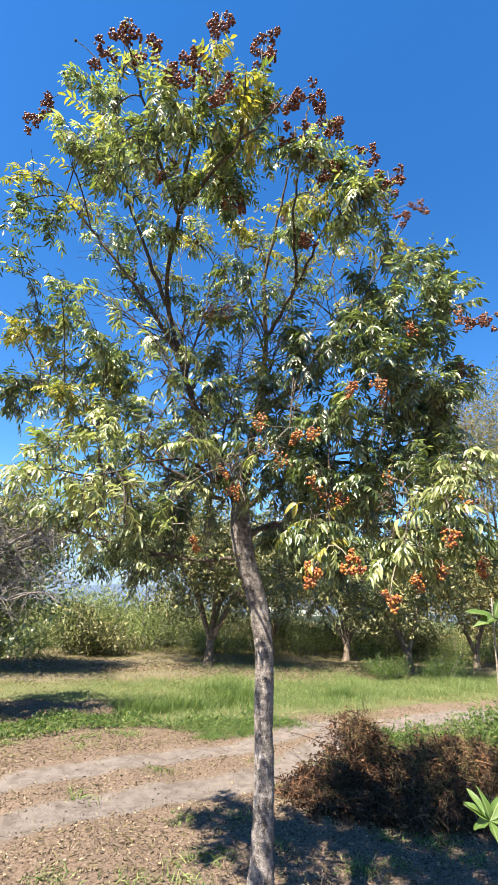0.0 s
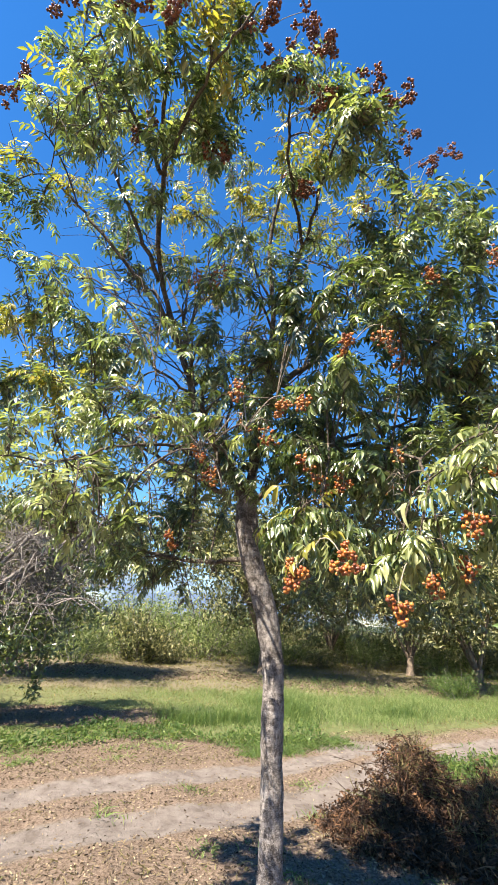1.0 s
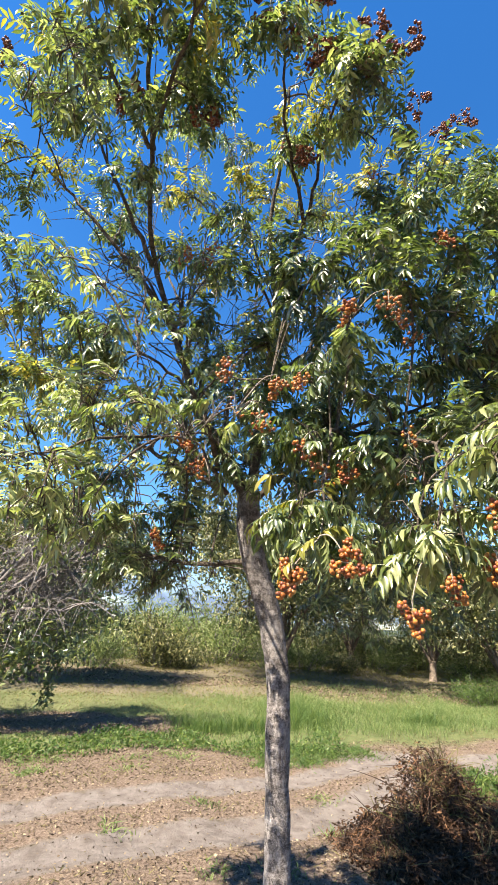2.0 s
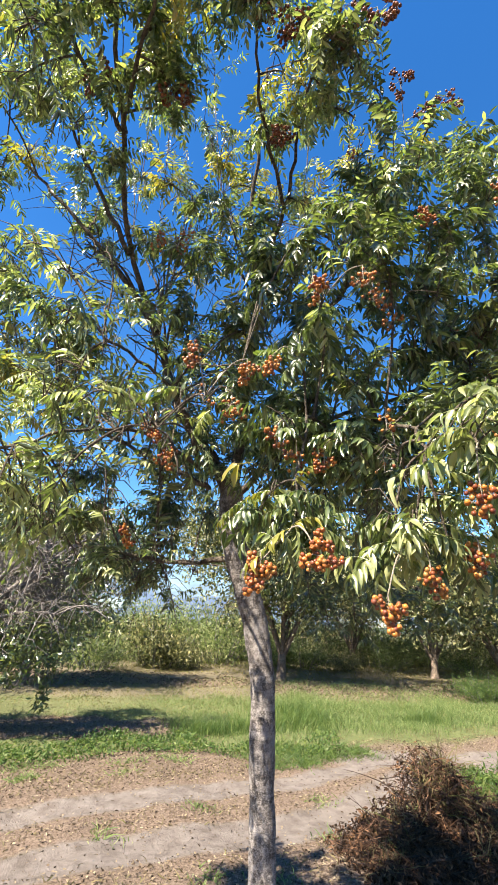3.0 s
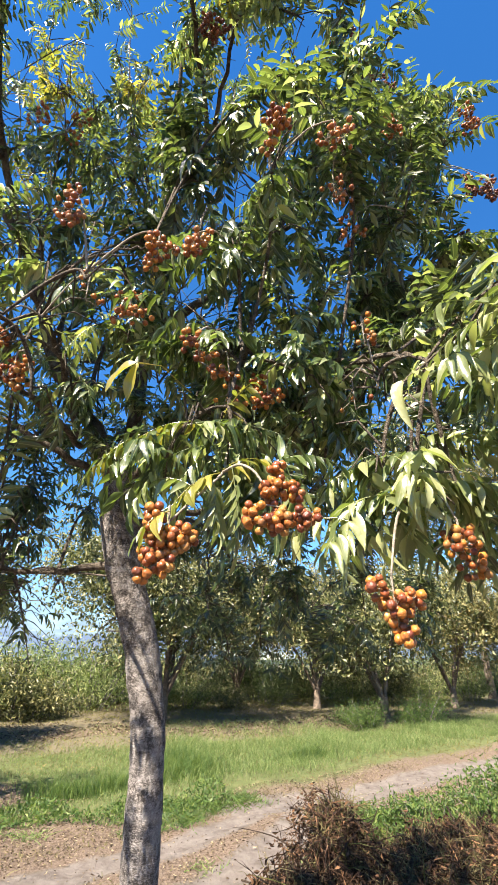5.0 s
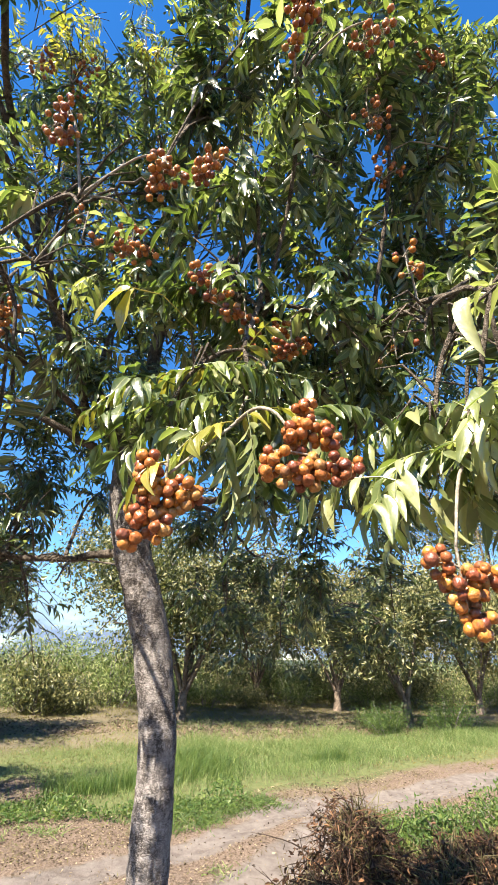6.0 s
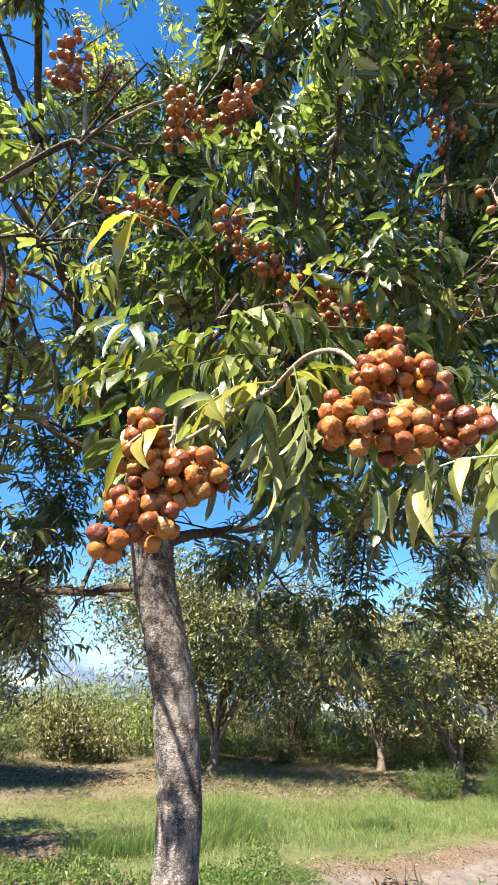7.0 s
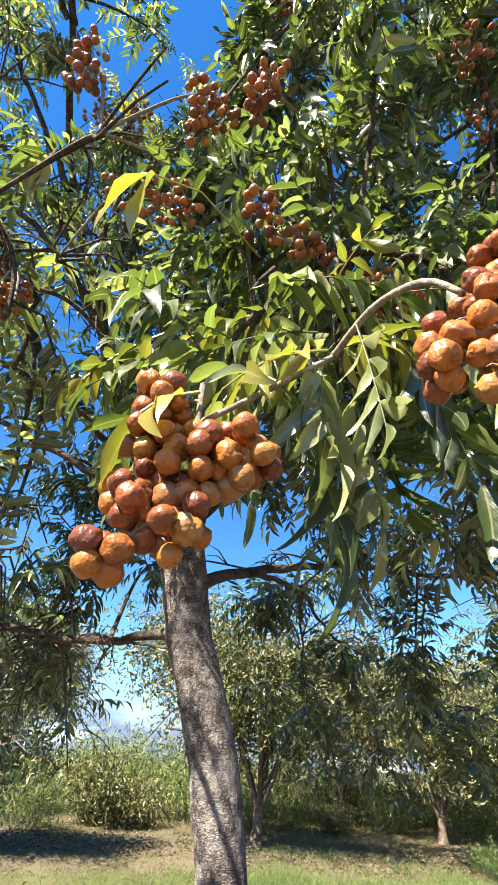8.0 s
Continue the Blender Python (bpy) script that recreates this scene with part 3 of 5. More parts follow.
TRUNK_LINE = smooth_line([(0.05, 3.08, -0.06), (0.055, 3.06, 0.25), (0.06, 3.05, 0.55), (0.06, 3.05, 0.85), (0.05, 3.05, 1.17), (0.045, 3.05, 1.43), (0.005, 3.05, 1.68), (-0.075, 3.05, 1.93), (-0.125, 3.04, 2.13), (-0.135, 3.03, 2.32)], 18)


def make_trunk():
    s = Soup()
    s.tube(TRUNK_LINE, taper([0.110, 0.072, 0.057, 0.053, 0.052, 0.054, 0.057, 0.060, 0.064, 0.056], len(TRUNK_LINE)), 48, True, 0.10)
    part("trunk", s, BARK, TREE, "grey brown bark mottled with pale patches")


make_trunk()
SPINE = []          # places that a bough can grow from: (point, radius)


def limb(pts, r0, r1):
    line = smooth_line(pts, 6)
    rad = taper([r0 * 0.85, (r0 + r1) * 0.33, r1 * 0.7], len(line))
    line = [p + Vector((rng.uniform(-1, 1), rng.uniform(-1, 1), rng.uniform(-1, 1))) * 0.008 for p in line]
    s = Soup()
    s.tube(line, rad, 10, True, 0.06)
    part("limb", s, BARK_LIMB, TREE)
    SPINE.extend(zip(line[4:], rad[4:]))


limb([(-0.13, 3.04, 2.24), (-0.24, 2.97, 2.46), (-0.42, 2.88, 2.70), (-0.55, 2.78, 3.08), (-0.70, 2.62, 3.50), (-0.63, 2.18, 3.77), (-0.56, 1.85, 3.86), (-0.47, 1.58, 4.05)], 0.038, 0.009)
limb([(-0.63, 2.18, 3.77), (-0.72, 1.90, 3.82), (-0.80, 1.60, 3.90), (-0.85, 1.45, 3.98)], 0.014, 0.005)
limb([(-0.63, 2.18, 3.77), (-0.45, 1.85, 3.70), (-0.25, 1.58, 3.68), (-0.12, 1.50, 3.80)], 0.014, 0.005)
limb([(-0.55, 2.78, 3.08), (-0.70, 2.70, 3.32), (-0.92, 2.55, 3.56), (-1.15, 2.45, 3.80), (-1.35, 2.35, 3.98)], 0.026, 0.006)
limb([(-0.70, 2.62, 3.46), (-0.85, 2.45, 3.75), (-1.00, 2.25, 4.08), (-1.05, 2.10, 4.40)], 0.018, 0.006)
limb([(-0.135, 3.03, 2.26), (-0.10, 2.98, 2.62), (-0.05, 2.90, 3.02), (-0.03, 2.80, 3.42), (-0.08, 2.68, 3.78), (-0.02, 2.50, 4.10), (0.02, 2.30, 4.40)], 0.038, 0.008)
limb([(-0.03, 2.80, 3.42), (0.12, 2.50, 3.62), (0.18, 2.15, 3.68), (0.28, 1.85, 3.80)], 0.018, 0.006)
limb([(0.12, 2.50, 3.62), (0.02, 2.10, 3.72), (0.00, 1.80, 3.90), (0.03, 1.75, 4.15)], 0.012, 0.005)
limb([(-0.06, 2.92, 2.92), (0.15, 2.80, 3.02), (0.38, 2.60, 3.14), (0.60, 2.40, 3.30), (0.85, 2.30, 3.40)], 0.026, 0.007)
limb([(0.38, 2.60, 3.14), (0.55, 2.55, 3.55), (0.72, 2.55, 3.95), (0.92, 2.56, 4.30)], 0.016, 0.005)
limb([(-0.13, 3.02, 2.24), (0.08, 2.90, 2.42), (0.30, 2.70, 2.52), (0.58, 2.50, 2.55), (0.85, 2.40, 2.62)], 0.022, 0.006)
limb([(0.08, 2.90, 2.42), (0.18, 2.60, 2.40), (0.24, 2.30, 2.36), (0.20, 2.12, 2.26), (0.17, 2.04, 2.05)], 0.016, 0.005)
limb([(0.30, 2.70, 2.52), (0.42, 2.40, 2.40), (0.50, 2.10, 2.24), (0.48, 1.92, 2.10)], 0.016, 0.005)
limb([(-0.24, 3.00, 2.30), (-0.50, 2.92, 2.42), (-0.80, 2.85, 2.55), (-1.10, 2.85, 2.72), (-1.45, 2.85, 2.95)], 0.018, 0.005)
limb([(-0.28, 2.97, 2.38), (-0.42, 2.65, 2.42), (-0.60, 2.35, 2.34), (-0.82, 2.20, 2.20), (-1.05, 2.16, 2.20)], 0.014, 0.004)
limb([(-0.42, 2.65, 2.42), (-0.36, 2.38, 2.36), (-0.28, 2.14, 2.27), (-0.24, 2.03, 2.20)], 0.010, 0.004)
limb([(-0.34, 2.45, 2.55), (-0.20, 2.22, 2.53), (-0.08, 2.10, 2.46), (0.00, 2.05, 2.42)], 0.006, 0.003)
limb([(0.06, 3.22, 2.20), (0.25, 3.65, 2.28), (0.40, 3.95, 2.20), (0.70, 4.15, 2.08), (0.95, 4.35, 1.92)], 0.014, 0.004)
limb([(0.25, 3.65, 2.28), (0.28, 4.00, 2.15), (0.32, 4.30, 1.95)], 0.010, 0.004)
limb([(-0.55, 3.18, 1.97), (-0.68, 3.50, 2.02), (-0.80, 3.80, 2.02), (-1.05, 3.85, 1.98)], 0.010, 0.004)
limb([(-0.30, 2.95, 2.42), (-0.32, 2.60, 2.55), (-0.36, 2.30, 2.55), (-0.50, 2.10, 2.58)], 0.018, 0.006)
limb([(-0.08, 3.06, 1.98), (-0.25, 3.12, 1.96), (-0.55, 3.18, 1.97), (-0.90, 3.16, 2.03), (-1.30, 3.05, 2.10)], 0.020, 0.006)
limb([(-0.10, 3.06, 2.10), (0.12, 3.30, 2.24), (0.40, 3.45, 2.32), (0.80, 3.40, 2.28), (1.20, 3.20, 2.28)], 0.024, 0.007)
limb([(-0.05, 2.90, 3.02), (0.10, 3.10, 3.05), (0.30, 3.25, 3.10), (0.90, 3.25, 2.95), (1.45, 3.20, 2.85)], 0.020, 0.006)
limb([(-0.55, 2.78, 3.08), (-0.62, 2.98, 3.45), (-0.78, 3.12, 3.85), (-0.95, 3.12, 4.20)], 0.018, 0.005)

for start, tip, r in (((-0.05, 2.90, 3.02), (0.22, 2.95, 4.05), 0.012), ((-0.03, 2.80, 3.42), (-0.28, 2.85, 4.20), 0.011), ((-0.42, 2.88, 2.70), (-0.38, 3.00, 3.95), 0.014),
                      ((-0.55, 2.78, 3.08), (-0.42, 2.70, 3.98), 0.011), ((0.15, 2.80, 3.02), (0.42, 2.85, 3.95), 0.012), ((-0.30, 2.95, 2.55), (-0.15, 3.05, 3.70), 0.012),
                      ((-0.62, 2.98, 3.45), (-0.70, 2.95, 4.15), 0.009), ((0.38, 2.60, 3.14), (0.38, 2.60, 3.85), 0.009), ((-0.92, 2.55, 3.56), (-1.00, 2.70, 4.10), 0.008)):
    a, b = Vector(start), Vector(tip)
    side = Vector((rng.uniform(-0.06, 0.06), rng.uniform(-0.06, 0.06), 0))
    limb([a, a.lerp(b, 0.3) + side, a.lerp(b, 0.65) + side * 0.6, b], r, 0.004)

HANGING = []


def hang(*args):
    """Notes a fruit cluster, so that the leaves leave it in the open."""
    HANGING.append(args)


hang(0.080, 1.955, 1.788, "o", [(-0.020, 0.002, 0.038, 0.014), (-0.018, 0, 0.012, 0.013), (0.016, 0.004, 0.010, 0.021), (0.030, 0, 0.006, 0.009), (-0.026, -0.003, -0.018, 0.011), (-0.029, -0.004, -0.042, 0.008), (-0.006, 0, -0.026, 0.015), (-0.002, 0.004, -0.002, 0.016)], 92, True, [(0.19, 2.16, 2.06), (0.165, 2.05, 1.96), (0.155, 2.00, 1.91), (0.115, 1.98, 1.862), (0.082, 1.96, 1.820)])
hang(0.222, 1.908, 1.835, "o", [(-0.004, 0, 0.047, 0.011), (-0.007, 0.003, 0.018, 0.019), (0.016, 0, 0.014, 0.014), (-0.032, 0, -0.022, 0.018), (-0.042, 0, -0.007, 0.007), (-0.004, 0.003, -0.025, 0.016), (0.025, 0, -0.018, 0.017), (0.045, 0, -0.016, 0.009)], 92, True, [(0.155, 2.00, 1.910), (0.172, 1.958, 1.906), (0.188, 1.925, 1.885), (0.200, 1.915, 1.862)])
hang(0.11, 2.05, 2.17, "o", [(-0.01, 0, 0.02, 0.030), (0.01, 0, -0.01, 0.028), (0.035, 0, -0.045, 0.016)], 36, True)
hang(0.37, 1.93, 1.71, "o", [(-0.024, 0, 0.024, 0.015), (0.0, 0, 0.0, 0.020), (0.010, 0, -0.030, 0.014), (0.024, 0, 0.01, 0.016)], 54, True)
hang(0.02, 2.0, 2.37, "o", None, 36, True)
hang(0.095, 2.0, 2.385, "o", None, 38, True)
hang(-0.14, 1.97, 2.41, "o", None, 34, True)
hang(-0.03, 2.08, 2.28, "r", None, 30)
hang(-0.23, 2.12, 2.14, "o", None, 40)
hang(-0.28, 2.12, 2.22, "o", None, 34)
hang(0.63, 2.05, 3.03, "r", None, 52)
hang(0.17, 2.07, 2.10, "o", None, 14)
hang(0.53, 1.75, 1.93, "o")
hang(0.65, 1.80, 2.08, "o")
hang(0.57, 1.90, 1.83, "o")
hang(0.73, 1.90, 1.84, "o")
hang(0.46, 1.90, 1.78, "o")
hang(0.21, 1.84, 2.53, "o")
hang(0.41, 2.02, 2.66, "r", None, 24)
hang(0.03, 2.40, 4.07, "r")
hang(0.25, 2.10, 2.13, "o")
hang(-0.39, 2.30, 1.93, "o")
# dark clusters that crown the top and the outer shoots
hang(-0.45, 1.55, 4.35, "b")
hang(-0.49, 1.56, 4.22, "b")
hang(-0.22, 1.60, 4.37, "b")
hang(-0.24, 1.58, 4.18, "b")
hang(-0.85, 1.50, 4.04, "b")
hang(-0.76, 1.50, 3.97, "b")
hang(-0.65, 1.46, 3.77, "b")
hang(-0.59, 1.47, 3.84, "b")
hang(-1.01, 1.62, 4.08, "b")
hang(-1.42, 2.04, 4.33, "b")
hang(-1.48, 2.05, 4.19, "b")
hang(-0.12, 1.56, 3.86, "b")
hang(0.07, 1.81, 4.35, "b")
hang(0.12, 1.76, 4.13, "b")
hang(-0.05, 1.71, 3.85, "b")
hang(0.17, 1.69, 3.89, "b")
hang(0.03, 1.76, 3.80, "b")
hang(0.14, 1.82, 3.76, "b")
hang(0.35, 1.85, 3.94, "b")
hang(0.46, 1.81, 3.73, "b")
hang(0.35, 1.83, 3.70, "b")
hang(0.91, 2.50, 4.31, "b")
hang(1.05, 2.57, 4.49, "b")
hang(-0.43, 1.43, 3.65, "b")
hang(-0.30, 2.30, 3.22, "r", None, 26)
hang(-0.41, 2.26, 3.17, "r", None, 26)
hang(0.35, 1.86, 2.58, "r", None, 24)
hang(0.50, 2.10, 2.65, "r", None, 24)
hang(0.41, 1.985, 2.195, "o", None, 12)
hang(0.415, 2.07, 2.105, "o", None, 3)
hang(-0.125, 2.11, 2.34, "r", None, 6)
hang(0.11, 2.16, 3.59, "b")
hang(-0.69, 2.02, 3.86, "b")
hang(-0.33, 1.98, 3.65, "b")
hang(0.87, 2.02, 3.12, "r", None, 40)
hang(1.16, 2.35, 3.34, "b")
hang(1.09, 2.40, 3.03, "b")
hang(0.71, 2.35, 4.27, "b")
hang(0.40, 2.20, 3.60, "r", None, 10)
hang(0.99, 2.60, 2.94, "b")
hang(0.89, 2.60, 2.84, "b")
hang(1.08, 2.65, 2.81, "b")
hang(1.30, 2.40, 3.40, "b")


def hidden(p):
    """Whether a leaf at p would cover a fruit cluster from the front."""
    for f in HANGING:
        if f[3] != "b" and abs(p.x - f[0]) < 0.06 and abs(p.z - f[2]) < 0.075 and f[1] - 0.30 < p.y < f[1] + 0.01:
            return True
    return False


SPRAY = {"g": 29, "d": 31, "l": 25, "y": 17}          # leaves on a bough of each colour
BOUGHS = []
LEAF_SHAPES = {}
near_leaves = 0


def shapes(tone):
    """Six pinnate leaves of one colour, shared by the leaves that hang nearest."""
    if tone not in LEAF_SHAPES:
        made = []
        for i in range(6):
            s = Soup()
            s.pinnate(Vector((0, 0, 0)), Vector((1, 0, 0.15)), rng.uniform(0.10, 0.15), rng.choice((4, 5, 5, 6)), 0.048, 0.9, True)
            made.append(s.mesh("pinnate_leaf", LEAF[tone]))
        LEAF_SHAPES[tone] = made
    return LEAF_SHAPES[tone]


CLEARING = (Vector((0.10, 1.60, 1.66)), 0.50)          # open air in front of the lowest fruit


def bough(x, y, z, r, tone, near=False, amount=1.0, second=True):
    """A side branch that grows from the nearest limb and carries a spray of pinnate leaves."""
    global near_leaves
    c = Vector((x, y, z))
    if (c - CLEARING[0]).length < 0.56:
        c = CLEARING[0] + (c - CLEARING[0]).normalized() * 0.56
    lit = min((c - Vector((0.04, 3.0, h)) + SUN_WAY * ((h - z) / SUN_WAY.z)).length for h in (0.6, 0.9, 1.2, 1.5, 1.8)) < 0.30 and z > 1.85
    if lit:          # gaps that let sun through to the stem
        amount *= 0.30
    if z > 3.4 and y < 2.2:
        amount *= 0.95
        # lighter tones mixed in: the sunlit brightness of the top put into leaf colour
        tone = rng.choice("ggglly") if tone == "g" else tone
    elif z > 3.2:          # the open heart of the crown
        amount, second = amount * 0.75, False
    if z < 2.75 and y < 2.25 and x > -0.35:
        amount, second = amount * 0.85, False
    root, rad = min(SPINE, key=lambda s: (s[0] - c).length + 0.3 * max(0.0, s[0].z - c.z + 0.05) + 0.4 * abs(s[0].x - c.x))
    gap = (c - root).length
    sag = Vector((rng.uniform(-0.04, 0.04), rng.uniform(-0.04, 0.04), 0.10)) * min(1.0, gap / 0.5)
    line = smooth_line([root, root.lerp(c, 0.4) + sag, root.lerp(c, 0.8) + sag * 0.8, c + Vector((0, 0, -0.02))], 5)
    s = Soup()
    s.tube(line, taper([min(rad * 0.7, 0.009), 0.004, 0.0022], len(line)), 6)
    ends = []
    for k in range(6):
        a = rng.choice(line[5:])
        d = (c - root).normalized() + Vector((rng.gauss(0, 0.9), rng.gauss(0, 0.9), rng.gauss(0.1, 0.6)))
        d.normalize()
        e = a + d * r * rng.uniform(0.5, 1.0)
        m = a.lerp(e, 0.5) + Vector((0, 0, 0.03))
        s.tube([a, m, e], [0.0026, 0.002, 0.0013], 4)
        ends += [(a, m), (m, e), (m, e)]
    ends += [(line[i], line[i + 1]) for i in range(len(line) // 2, len(line) - 1)]
    br = part("branch", s, BARK_LIMB, TREE)
    count = int(SPRAY[tone] * amount * (0.55 + r * 3.2))
    leaf = Soup()
    for i in range(count):
        a, b = rng.choice(ends)
        base = a.lerp(b, rng.random())
        out = (base - c) * (1.2 / r) + Vector((rng.gauss(0, 0.8), rng.gauss(0, 0.8), rng.gauss(0.1, 0.7)))
        if out.length < 0.1:
            out = Vector((0.5, -0.5, 0.1))
        if z < 1.95:
            out.z = max(out.z, -0.25)
        out.normalize()
        if min((base + out * k - CLEARING[0]).length for k in (0.0, 0.09, 0.18)) < CLEARING[1] or any(hidden(base + out * k) for k in (0.0, 0.06, 0.12)):
            continue
        if near:
            out.z = min(out.z, 0.22)
        if near and near_leaves < 300:
            yaw = math.degrees(math.atan2(out.y, out.x))
            m = pose(*base, rng.uniform(-30, 30), -math.degrees(math.asin(max(-0.9, min(0.9, out.z)))), yaw)
            ob = new("leaf", rng.choice(shapes(tone)))
            ob.parent = br
            ob.matrix_world = m
            near_leaves += 1
        else:
            leaf.pinnate(base, out, rng.uniform(0.08, 0.14), rng.choice((4, 5, 5, 6)), rng.uniform(0.036, 0.057), rng.uniform(0.4, 1.1) * (0.4 if z < 1.95 else 1.0))
    if leaf.v:
        part("foliage", leaf, LEAF[tone], br, kind="stuff")
    BOUGHS.append(c)
    for again in range((2 if x < -0.35 else 1) if second else 0):
        bough(x + rng.gauss(0, r * 0.8), y + rng.uniform(0.05, 0.55), z + rng.gauss(0.02, r * 0.7), r, tone, False, amount * 0.8, False)


bough(-0.25, 1.97, 2.18, 0.11, "g", True)
bough(-0.18, 2.10, 2.09, 0.13, "d", True)
bough(-0.10, 2.00, 2.29, 0.13, "g", True)
bough(0.19, 2.10, 2.50, 0.15, "g", True)
bough(0.54, 1.75, 2.05, 0.14, "l", True)
bough(0.70, 1.80, 2.20, 0.11, "l", True)
bough(0.68, 1.85, 1.95, 0.12, "g", True)
bough(0.40, 1.98, 1.90, 0.10, "g", True)
bough(0.33, 1.85, 1.81, 0.09, "l", True)
bough(0.16, 1.96, 1.95, 0.13, "g", True)
bough(0.07, 1.98, 1.92, 0.10, "g", True)
bough(0.32, 2.10, 2.17, 0.17, "g", True)
bough(0.16, 2.10, 2.21, 0.14, "g", True)
bough(-0.92, 1.70, 4.11, 0.17, "g")
bough(-1.21, 2.00, 4.47, 0.17, "g")
bough(-0.64, 1.58, 3.72, 0.20, "g")
bough(-0.47, 1.54, 4.00, 0.15, "g")
bough(-0.33, 1.56, 3.91, 0.18, "g")
bough(-0.21, 1.71, 3.97, 0.16, "g")
bough(-0.53, 1.73, 3.81, 0.19, "g")
bough(-0.96, 1.77, 3.92, 0.21, "g")
bough(-1.23, 2.01, 4.04, 0.20, "g")
bough(-0.76, 1.69, 3.57, 0.20, "d")
bough(-1.10, 2.14, 3.98, 0.22, "g")
bough(-0.39, 1.80, 3.85, 0.17, "g")
bough(-0.03, 1.74, 3.77, 0.15, "g")
bough(0.18, 1.86, 3.87, 0.18, "g")
bough(0.29, 1.79, 3.61, 0.16, "g")
bough(0.38, 1.81, 3.52, 0.13, "d")
bough(0.12, 2.02, 3.85, 0.13, "y")
bough(-1.53, 2.30, 4.02, 0.22, "y")
bough(-1.67, 2.40, 3.88, 0.19, "g")
bough(-1.47, 2.50, 3.88, 0.24, "g")
bough(-1.56, 2.50, 3.51, 0.22, "d")
bough(-1.25, 2.40, 3.95, 0.17, "y")
bough(-1.22, 2.30, 3.22, 0.22, "g")
bough(-0.89, 2.10, 3.03, 0.20, "l")
bough(-1.60, 2.70, 3.20, 0.23, "y")
bough(-1.40, 2.80, 3.08, 0.22, "y")
bough(-1.02, 2.40, 2.99, 0.15, "g")
bough(-0.66, 2.00, 2.79, 0.16, "l")
bough(-1.69, 3.00, 2.92, 0.24, "d")
bough(-1.09, 3.00, 2.85, 0.23, "g")
bough(-1.01, 2.10, 2.26, 0.17, "l")
bough(-1.15, 2.20, 2.15, 0.16, "l")
bough(-0.82, 2.10, 2.24, 0.16, "l")
bough(-0.86, 2.10, 2.09, 0.16, "l")
bough(-0.65, 1.97, 2.00, 0.16, "l")
bough(-0.75, 2.00, 1.93, 0.12, "l")
bough(-0.50, 2.00, 2.02, 0.14, "g")
bough(-0.48, 2.00, 2.29, 0.14, "l")
bough(-0.58, 2.00, 2.57, 0.15, "g")
bough(-0.66, 2.10, 2.36, 0.14, "g")
bough(-0.39, 2.30, 2.68, 0.16, "g")
bough(-0.34, 2.30, 3.18, 0.12, "d")
bough(-0.11, 2.50, 3.03, 0.11, "y")
bough(0.09, 2.20, 2.87, 0.18, "d")
bough(0.20, 1.97, 2.87, 0.19, "d")
bough(0.36, 2.00, 3.04, 0.20, "g")
bough(0.51, 2.00, 3.12, 0.20, "g")
bough(0.72, 2.10, 3.01, 0.19, "d")
bough(0.93, 2.20, 3.29, 0.17, "g")
bough(0.43, 2.00, 2.79, 0.19, "d")
bough(0.64, 2.10, 2.74, 0.20, "d")
bough(0.89, 2.30, 2.73, 0.20, "d")
bough(0.23, 1.92, 2.55, 0.13, "g")
bough(0.60, 2.30, 2.64, 0.20, "d")
bough(0.82, 2.40, 2.54, 0.20, "d")
bough(0.37, 2.20, 2.46, 0.18, "g")
bough(0.63, 2.10, 3.36, 0.19, "g")
bough(0.42, 2.20, 3.46, 0.16, "d")
bough(0.85, 2.20, 3.43, 0.14, "g")
bough(0.78, 2.00, 1.87, 0.14, "d")
bough(0.55, 2.00, 1.86, 0.12, "g")
bough(0.93, 2.10, 2.27, 0.14, "d")
bough(-0.55, 2.60, 4.00, 0.21, "y")
bough(-0.06, 2.90, 4.23, 0.24, "y")
bough(0.27, 2.80, 4.07, 0.23, "y")
bough(0.10, 2.60, 4.27, 0.20, "y")
bough(-0.25, 2.70, 4.27, 0.18, "y")
bough(0.51, 2.60, 4.12, 0.20, "y")
bough(0.75, 2.50, 4.00, 0.17, "y")
bough(-0.35, 2.50, 1.90, 0.11, "g")
# boughs behind the stem; the "d" leaves carry their shade as a darker green
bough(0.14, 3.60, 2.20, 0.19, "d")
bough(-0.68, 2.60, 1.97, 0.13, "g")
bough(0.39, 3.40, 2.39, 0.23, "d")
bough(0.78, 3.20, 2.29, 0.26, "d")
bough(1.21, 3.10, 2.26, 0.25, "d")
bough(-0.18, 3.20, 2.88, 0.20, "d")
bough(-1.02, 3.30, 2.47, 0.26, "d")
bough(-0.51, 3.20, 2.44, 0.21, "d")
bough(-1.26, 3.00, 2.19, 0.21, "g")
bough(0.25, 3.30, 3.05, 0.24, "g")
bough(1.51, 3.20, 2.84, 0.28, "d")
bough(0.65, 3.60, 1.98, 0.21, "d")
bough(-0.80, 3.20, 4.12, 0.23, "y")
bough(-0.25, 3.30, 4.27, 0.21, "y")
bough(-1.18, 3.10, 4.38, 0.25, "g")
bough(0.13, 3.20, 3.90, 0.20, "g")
# left of the stem: "d" leaves have the shade there coloured in
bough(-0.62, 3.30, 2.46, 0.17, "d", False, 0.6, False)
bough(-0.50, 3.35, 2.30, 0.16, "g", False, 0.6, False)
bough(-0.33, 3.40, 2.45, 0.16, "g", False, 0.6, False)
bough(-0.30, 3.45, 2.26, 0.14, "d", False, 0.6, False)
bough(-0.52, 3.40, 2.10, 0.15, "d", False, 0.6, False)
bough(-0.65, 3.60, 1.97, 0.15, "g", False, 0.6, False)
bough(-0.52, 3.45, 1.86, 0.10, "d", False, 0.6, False)
